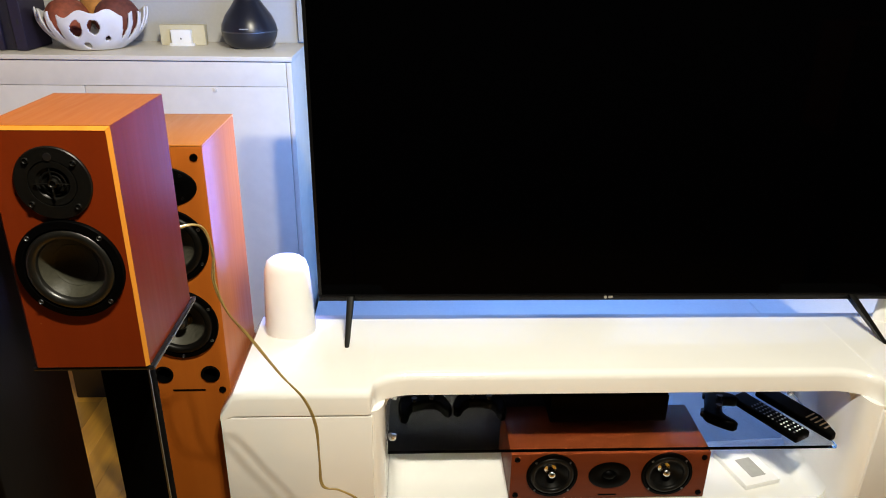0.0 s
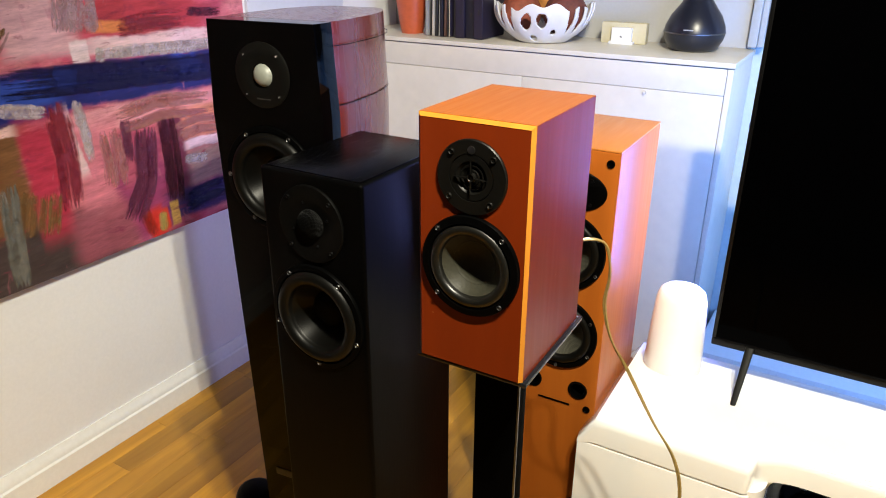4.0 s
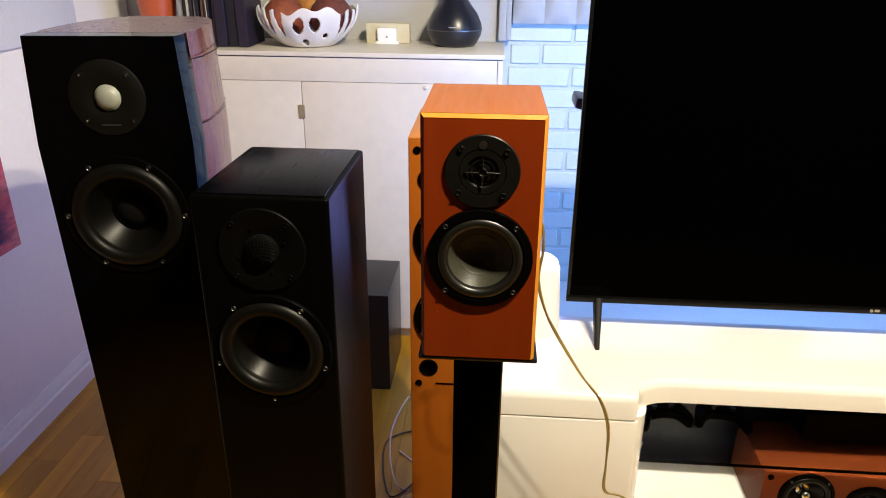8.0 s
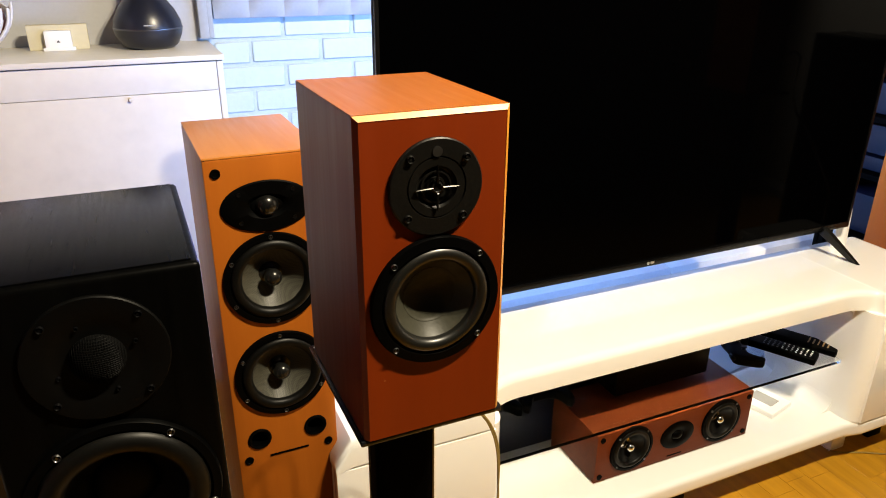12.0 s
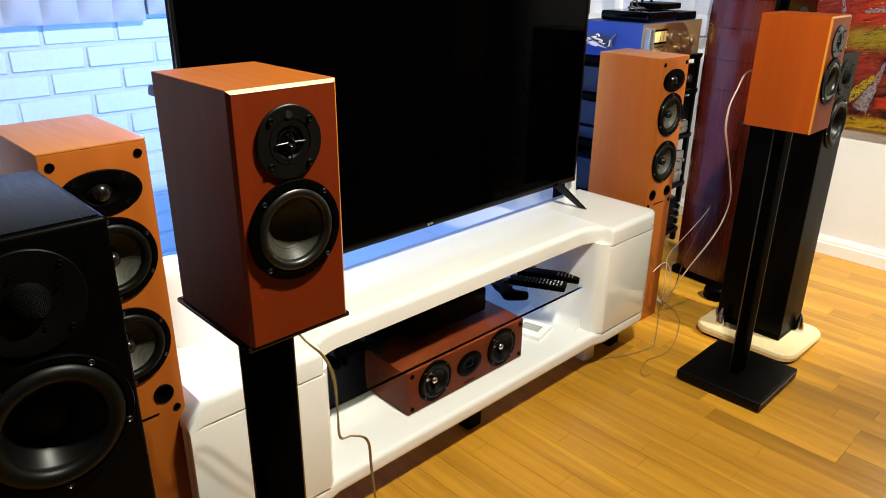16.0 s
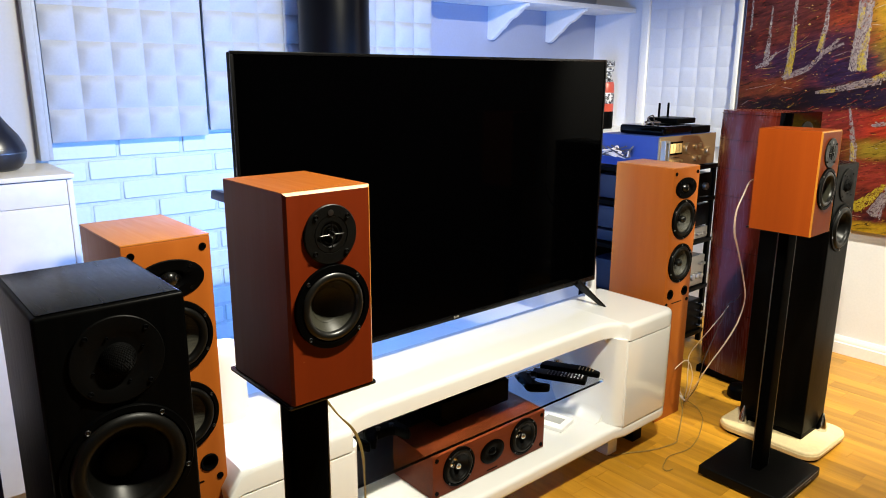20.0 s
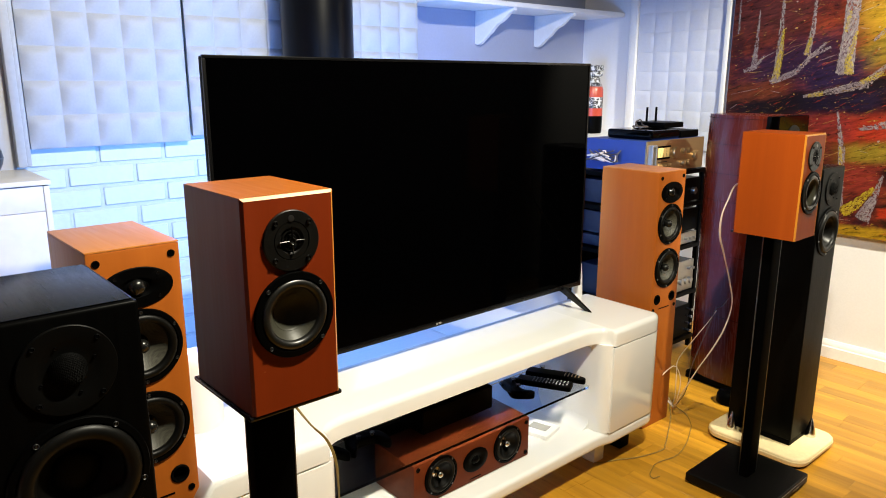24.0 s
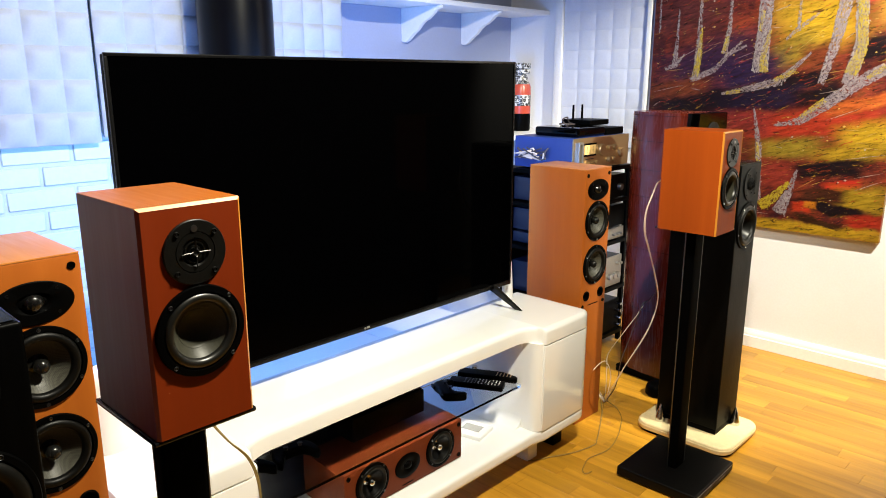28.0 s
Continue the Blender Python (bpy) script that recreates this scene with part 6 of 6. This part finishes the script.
R_PATCHES = [
    (0.36, 0.96, 0.20, 0.16, 0, 0.9, (0.085, 0.022, 0.022)), (-0.10, 0.96, 0.10, 0.12, -10, 0.9, (0.30, 0.15, 0.02)), (-0.20, 0.86, 0.16, 0.12, -20, 0.9, R_GOLD), (-0.48, 0.97, 0.08, 0.14, 0, 0.8, (0.28, 0.14, 0.02)), (-0.13, 0.76, 0.10, 0.05, -20, 0.8, (0.20, 0.13, 0.016)),
    (0.24, 0.72, 0.24, 0.09, -14, 0.8, R_PLUM), (0.06, 0.66, 0.16, 0.07, -10, 0.8, (0.020, 0.010, 0.036)), (-0.22, 0.72, 0.06, 0.06, -20, 0.8, R_RUST), (-0.43, 0.76, 0.10, 0.06, -15, 0.7, R_INK), (-0.16, 0.63, 0.14, 0.04, -12, 0.7, R_INK),
    (0.40, 0.585, 0.16, 0.05, -8, 0.7, R_RUST), (0.22, 0.535, 0.34, 0.05, -8, 0.6, R_INK), (-0.02, 0.555, 0.18, 0.045, -10, 0.7, (0.012, 0.007, 0.020)), (-0.24, 0.575, 0.10, 0.04, -18, 0.7, R_INK),
    (-0.20, 0.46, 0.34, 0.055, -6, 0.7, R_RED), (0.06, 0.45, 0.12, 0.05, 0, 0.8, (0.17, 0.020, 0.020)), (-0.40, 0.545, 0.14, 0.025, -14, 0.6, (0.32, 0.07, 0.015)), (-0.44, 0.41, 0.12, 0.07, -10, 0.8, R_GOLD),
    (-0.13, 0.355, 0.14, 0.045, -6, 0.8, (0.21, 0.145, 0.016)), (-0.38, 0.345, 0.14, 0.035, -12, 0.8, (0.28, 0.17, 0.012)), (-0.30, 0.275, 0.15, 0.035, -8, 0.6, R_INK), (-0.10, 0.24, 0.07, 0.05, 0, 0.7, (0.19, 0.026, 0.018)), (-0.36, 0.215, 0.07, 0.020, -16, 0.5, (0.34, 0.022, 0.012)),
    (-0.44, 0.165, 0.10, 0.055, -6, 0.8, (0.25, 0.16, 0.012)), (-0.29, 0.165, 0.09, 0.030, -6, 0.6, (0.045, 0.014, 0.008)), (-0.34, 0.115, 0.14, 0.020, 4, 0.6, R_INK), (-0.215, 0.110, 0.035, 0.022, 0, 0.5, (0.34, 0.028, 0.010)), (-0.25, 0.12, 0.025, 0.014, 0, 0.5, (0.36, 0.12, 0.01)),
    (-0.46, 0.075, 0.07, 0.028, -12, 0.6, (0.26, 0.020, 0.010)), (-0.20, 0.022, 0.40, 0.026, 0, 0.7, R_GOLD), (-0.28, 0.058, 0.10, 0.015, 6, 0.6, (0.030, 0.012, 0.006)), (0.25, 0.22, 0.24, 0.22, 0, 0.8, (0.12, 0.024, 0.012)),
]
R_ACCENTS = [((30, 9, 60), -14, 1.0, 0.60, 0.68, (0.016, 0.007, 0.006)), ((30, 14, 95), -10, 3.0, 0.64, 0.70, (0.26, 0.16, 0.02)), ((30, 7, 44), -18, 6.0, 0.63, 0.72, (0.20, 0.035, 0.012)), ((30, 60, 60), 0, 9.0, 0.66, 0.70, (0.012, 0.006, 0.008)), ((30, 24, 190), -16, 11.0, 0.60, 0.66, (0.010, 0.005, 0.005)), ((30, 40, 230), -8, 13.0, 0.66, 0.70, (0.36, 0.26, 0.08)), ((30, 18, 130), -24, 15.0, 0.62, 0.68, (0.24, 0.03, 0.012))]
pr = thing("canvas_painting", pose(RIGHT - 0.001, 1.13, 0.566, 0, 0, 0), "large abstract canvas of pale trees over red and ochre", "painting")
RPAINT = painting("abstract_forest_paint", R_GROUND, R_PATCHES, 0.060, 5.0, (60, 14, 75), -14.0, 0.6, R_ACCENTS)
part("canvas", box(-0.028, -0.52, 0, 0, 0.52, 1.25, 0.002), RPAINT, pr)
SPLASH = plain("splash_paint", (0.34, 0.22, 0.05), 0.4, spread=0.5)
SPLASH_W = plain("splash_white_paint", (0.30, 0.24, 0.22), 0.4, spread=0.4)
IMPASTO = dabs("pale_impasto", [(0.0, (0.06, 0.045, 0.06)), (0.3, (0.16, 0.125, 0.155)), (0.7, (0.27, 0.225, 0.25)), (1.0, (0.36, 0.31, 0.30))])
IMPASTO_Y = dabs("yellow_impasto", [(0.0, (0.22, 0.15, 0.010)), (0.6, (0.42, 0.31, 0.014)), (1.0, (0.46, 0.38, 0.05))])


def stroke(points, widths, material, lift, density=1.0):
    """A broken trail of small thick dabs of paint along points in the canvas's plane."""
    bm = bmesh.new()
    for (p0, p1), (w0, w1) in zip(zip(points, points[1:]), zip(widths, widths[1:])):
        du, dv = p1[0] - p0[0], p1[1] - p0[1]
        ln = math.hypot(du, dv)
        steps = max(4, int(density * ln * (w0 + w1) / 0.000011))
        way = math.atan2(dv, du)
        for _ in range(steps):
            f = random.random()
            w = w0 * (1 - f) + w1 * f
            off = random.uniform(-1, 1) * w
            u = p0[0] + du * f - math.sin(way) * off
            v = p0[1] + dv * f + math.cos(way) * off
            size = random.uniform(0.0014, 0.0036) * (0.6 + 14 * min(w, 0.03))
            turn = way + random.gauss(0, 0.5)
            high = lift * random.uniform(0.5, 1.5)
            ring = []
            for k in range(7):
                a = 2 * math.pi * k / 7
                r = size * random.uniform(0.6, 1.25)
                a_u, a_v = r * 1.9 * math.cos(a), r * 0.75 * math.sin(a)
                uu = u + a_u * math.cos(turn) - a_v * math.sin(turn)
                vv = v + a_u * math.sin(turn) + a_v * math.cos(turn)
                ring.append(bm.verts.new((-0.0284, max(-0.516, min(0.516, uu)), max(0.004, min(1.246, vv)))))
            peak = bm.verts.new((-0.0284 - high, max(-0.515, min(0.515, u)), max(0.006, min(1.244, v))))
            for k in range(7):
                bm.faces.new((ring[k], ring[(k + 1) % 7], peak))
    return part("paint_stroke", bm, material, pr)


TREES = [([(0.49, 0.85), (0.492, 1.02)], [0.006, 0.002]), ([(0.405, 0.70), (0.40, 0.80), (0.398, 0.95)], [0.014, 0.008, 0.002]), ([(0.30, 0.64), (0.294, 0.80), (0.296, 1.02)], [0.016, 0.012, 0.004]),
         ([(0.175, 0.75), (0.160, 0.86), (0.160, 1.02)], [0.014, 0.009, 0.004]), ([(0.015, 0.67), (0.012, 0.84), (0.012, 1.22)], [0.034, 0.027, 0.030]), ([(-0.125, 0.84), (-0.125, 0.95)], [0.008, 0.003]),
         ([(-0.235, 0.62), (-0.275, 0.80), (-0.300, 1.00), (-0.31, 1.22)], [0.014, 0.020, 0.026, 0.028]), ([(-0.335, 0.62), (-0.365, 0.78), (-0.345, 1.0), (-0.34, 1.22)], [0.026, 0.022, 0.024, 0.024]),
         ([(0.022, 0.515), (-0.012, 0.36), (-0.035, 0.12)], [0.003, 0.013, 0.010]), ([(-0.182, 0.265), (-0.160, 0.17), (-0.125, 0.075)], [0.004, 0.014, 0.030])]
for pts, ws in TREES:
    stroke(pts, ws, IMPASTO, 0.0016)
ROOTS = [([(0.17, 0.575), (0.05, 0.60), (-0.07, 0.63), (-0.185, 0.745)], [0.006, 0.013, 0.017, 0.003]), ([(-0.07, 0.447), (-0.17, 0.47), (-0.27, 0.545), (-0.37, 0.625), (-0.51, 0.71)], [0.004, 0.016, 0.022, 0.024, 0.024]),
         ([(0.32, 0.635), (0.22, 0.675), (0.10, 0.80)], [0.012, 0.012, 0.004]), ([(0.45, 0.685), (0.40, 0.70), (0.36, 0.75)], [0.008, 0.010, 0.003]), ([(-0.08, 0.80), (-0.13, 0.845), (-0.20, 0.90)], [0.004, 0.010, 0.003]), ([(0.17, 0.74), (0.08, 0.78)], [0.010, 0.004])]
for pts, ws in ROOTS:
    stroke(pts, ws, IMPASTO, 0.0016)
for pts, ws in [([(0.300, 0.65), (0.288, 0.74), (0.285, 0.86)], [0.016, 0.011, 0.004]), ([(0.178, 0.75), (0.165, 0.82)], [0.012, 0.006]), ([(0.0, 0.67), (0.005, 0.74), (-0.015, 0.84)], [0.020, 0.012, 0.005]), ([(0.03, 0.84), (0.02, 0.92)], [0.008, 0.006]),
                ([(-0.340, 0.66), (-0.372, 0.76), (-0.352, 0.95), (-0.35, 1.2)], [0.024, 0.018, 0.018, 0.018]), ([(0.15, 0.578), (0.09, 0.59)], [0.006, 0.010]), ([(-0.05, 0.635), (-0.14, 0.675)], [0.008, 0.010]), ([(-0.17, 0.485), (-0.26, 0.56)], [0.008, 0.011]), ([(-0.40, 0.645), (-0.48, 0.70)], [0.008, 0.012]),
                ([(-0.005, 0.37), (-0.020, 0.28)], [0.004, 0.010]), ([(-0.045, 0.095), (-0.09, 0.13), (-0.155, 0.21)], [0.022, 0.022, 0.008])]:
    stroke(pts, ws, IMPASTO_Y, 0.0028, 0.9)
for k in range(260):
    u, v, a = random.uniform(-0.5, 0.5), random.uniform(0.05, 1.15), radians(random.gauss(-14, 18))
    ln = random.choice((0.0015, 0.002, 0.003, 0.004, 0.02, 0.04, 0.06)) * random.uniform(0.6, 1.4)
    hw = random.uniform(0.0005, 0.0011) if ln > 0.01 else ln * 0.8
    du, dv = math.cos(a) * ln, math.sin(a) * ln
    nu, nv = -math.sin(a) * hw, math.cos(a) * hw
    u = max(-0.5 + abs(du), min(0.5 - abs(du), u))
    bm = bmesh.new()
    vs = [bm.verts.new((-0.0292, u + s * du + w * nu, v + s * dv + w * nv)) for s, w in ((-1, -0.2), (0, -1), (1, -0.2), (1, 0.2), (0, 1), (-1, 0.2))]
    top = bm.faces.new(vs)
    ext = bmesh.ops.extrude_face_region(bm, geom=[top])
    for vv in ext["geom"]:
        if isinstance(vv, bmesh.types.BMVert):
            vv.co.x += 0.0010
    part("paint_splash", bm, SPLASH if k % 3 else SPLASH_W, pr)

# ---- cables ----
twin_cable("speaker_cable", [(-0.345, 0.879, 0.872), (-0.330, 0.905, 0.884), (-0.302, 0.922, 0.889), (-0.288, 0.932, 0.876), (-0.285, 0.940, 0.835), (-0.290, 0.945, 0.790), (-0.276, 0.950, 0.738), (-0.252, 0.97, 0.685), (-0.21, 0.972, 0.614), (-0.177, 0.970, 0.568), (-0.161, 0.968, 0.517), (-0.157, 0.966, 0.447), (-0.153, 0.966, 0.395), (-0.125, 0.968, 0.382), (-0.092, 0.97, 0.352), (-0.07, 0.99, 0.26), (-0.06, 0.985, 0.12), (-0.08, 0.96, 0.01), (-0.16, 0.93, 0.004), (-0.30, 0.93, 0.004)], 0.0016, CABLE, "pale twin speaker cable hanging before the white bench")
twin_cable("speaker_cable", [(1.215, 0.890, 0.885), (1.232, 0.92, 0.915), (1.233, 0.95, 0.907), (1.220, 0.96, 0.868), (1.205, 0.97, 0.816), (1.224, 0.98, 0.751), (1.277, 0.99, 0.688), (1.356, 1.0, 0.579), (1.406, 1.01, 0.489), (1.392, 1.02, 0.409), (1.385, 1.05, 0.330), (1.382, 1.10, 0.230), (1.395, 1.15, 0.130), (1.43, 1.20, 0.045), (1.50, 1.25, 0.006), (1.54, 1.30, 0.004)], 0.0021, CABLE_WHITE, "pale speaker cable looping from the speaker down to the floor")
single("floor_cable", tube([(1.50, 1.26, 0.004), (1.42, 1.205, 0.003), (1.303, 1.143, 0.003), (1.225, 1.105, 0.003), (1.184, 1.091, 0.003), (1.089, 1.114, 0.003), (1.02, 1.15, 0.003), (0.948, 1.189, 0.003), (0.97, 1.24, 0.003)], 0.0019, 6), CABLE, "thin brown cable running over the floor under the bench", "cable")
single("floor_cable", tube([(1.518, 1.263, 0.004), (1.486, 1.186, 0.003), (1.43, 1.13, 0.003), (1.382, 1.103, 0.003), (1.28, 1.06, 0.003), (1.187, 1.04, 0.003), (1.10, 1.055, 0.003), (1.050, 1.043, 0.003), (1.02, 1.03, 0.003), (1.010, 1.012, 0.003), (1.035, 1.005, 0.003)], 0.0016, 6), CABLE, "thin brown cable curling over the floor", "cable")
single("floor_cable", tube([(1.35, 1.23, 0.16), (1.405, 1.20, 0.21), (1.44, 1.19, 0.15), (1.445, 1.20, 0.07), (1.50, 1.24, 0.006), (1.56, 1.30, 0.003)], 0.0018, 6), CABLE_WHITE, "pale cable hanging by the tower speaker", "cable")
for k, pts in enumerate(([(1.56, 1.10, 0.455), (1.482, 1.08, 0.450), (1.447, 1.085, 0.445), (1.449, 1.10, 0.395), (1.471, 1.14, 0.294), (1.456, 1.16, 0.205), (1.50, 1.20, 0.081), (1.50, 1.24, 0.004)], [(1.56, 1.14, 0.40), (1.51, 1.14, 0.37), (1.50, 1.18, 0.30), (1.521, 1.25, 0.192), (1.514, 1.25, 0.137), (1.499, 1.24, 0.052), (1.52, 1.26, 0.004)])):
    single("thin_cable", tube(pts, 0.0016, 6), (CABLE_DARK, CABLE_WHITE)[k], "thin cable hanging by the tower speaker", "cable")
for k, pts in enumerate(([(-0.44, 1.40, 0.004), (-0.56, 1.38, 0.005), (-0.60, 1.50, 0.06), (-0.57, 1.62, 0.10), (-0.56, 1.70, 0.02), (-0.50, 1.72, 0.004)], [(-0.50, 1.45, 0.004), (-0.58, 1.35, 0.004), (-0.62, 1.55, 0.004), (-0.52, 1.62, 0.004)], [(-0.46, 1.2, 0.004), (-0.52, 1.12, 0.004), (-0.56, 1.3, 0.02), (-0.50, 1.42, 0.004), (-0.58, 1.52, 0.004)])):
    single("floor_cable", tube(pts, 0.0022, 6), (CABLE_WHITE, CABLE_DARK, CABLE_WHITE)[k], "loose cable on the floor behind the speakers", "cable")

# ---- bricks and planks ----
brick_data = {}
ROW, RUN = 0.0713, 0.2100
for key, w in {"whole": RUN - 0.0115, "half": 0.094}.items():
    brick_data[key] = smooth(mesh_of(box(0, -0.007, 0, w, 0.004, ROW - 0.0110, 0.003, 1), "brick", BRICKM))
for j in range(-12, 4):
    z = 0.942 + j * ROW + 0.0055
    x = (-0.219 if j % 2 else -0.121) + 0.00575
    first = new("brick", brick_data["half" if j % 2 else "whole"])
    first.parent, first.location = wall_brick, (x - (0.094 + 0.0115 if j % 2 else RUN), BRK, z)
    while x < 1.19 - RUN:
        b = new("brick", brick_data["whole"])
        b.parent = wall_brick
        b.location = (x + random.uniform(-0.002, 0.002), BRK - 0.0005 + random.uniform(0, 0.003), z + random.uniform(-0.0015, 0.0015))
        b.rotation_euler = (radians(random.uniform(-0.5, 0.5)), radians(random.uniform(-0.25, 0.25)), 0)
        x += RUN
    last = new("brick", brick_data["half"])
    last.parent, last.location = wall_brick, (x, BRK, z)

pw = 0.0665
plank_data = {}
for ln in (0.30, 0.38, 0.46, 0.54):
    plank_data[ln] = smooth(mesh_of(box(0, 0, -0.0055, pw - 0.0005, ln - 0.0005, 0.0, 0.0003, 1), "plank", PLANK))
random.seed(11)
rest = bmesh.new()
col = 0
x = LEFT
while x < RIGHT - 0.001:
    y = FRONT - random.uniform(0, 0.4)
    while y < BACK:
        ln = random.choice(list(plank_data))
        near = (x > 0.85 and 0.45 < y + ln and y < 1.5) or (x < -0.85 and 0.75 < y + ln and y < 1.7)
        x1, y0, y1 = min(x + pw, RIGHT), max(y, FRONT), min(y + ln, BACK)
        if near and x + pw <= RIGHT + 0.001 and y + ln <= BACK:
            p = new("plank", plank_data[ln])
            p.parent = floor
            p.location = (x, y, 0)
        elif y1 > y0 + 0.01:
            box(x, y0, -0.0055, x1 - 0.0008, y1 - 0.0008, 0.0, bm=rest)
        y += ln
    x += pw
far = part("far_planks", rest, FLOORM, floor)
far["kind"] = "stuff"
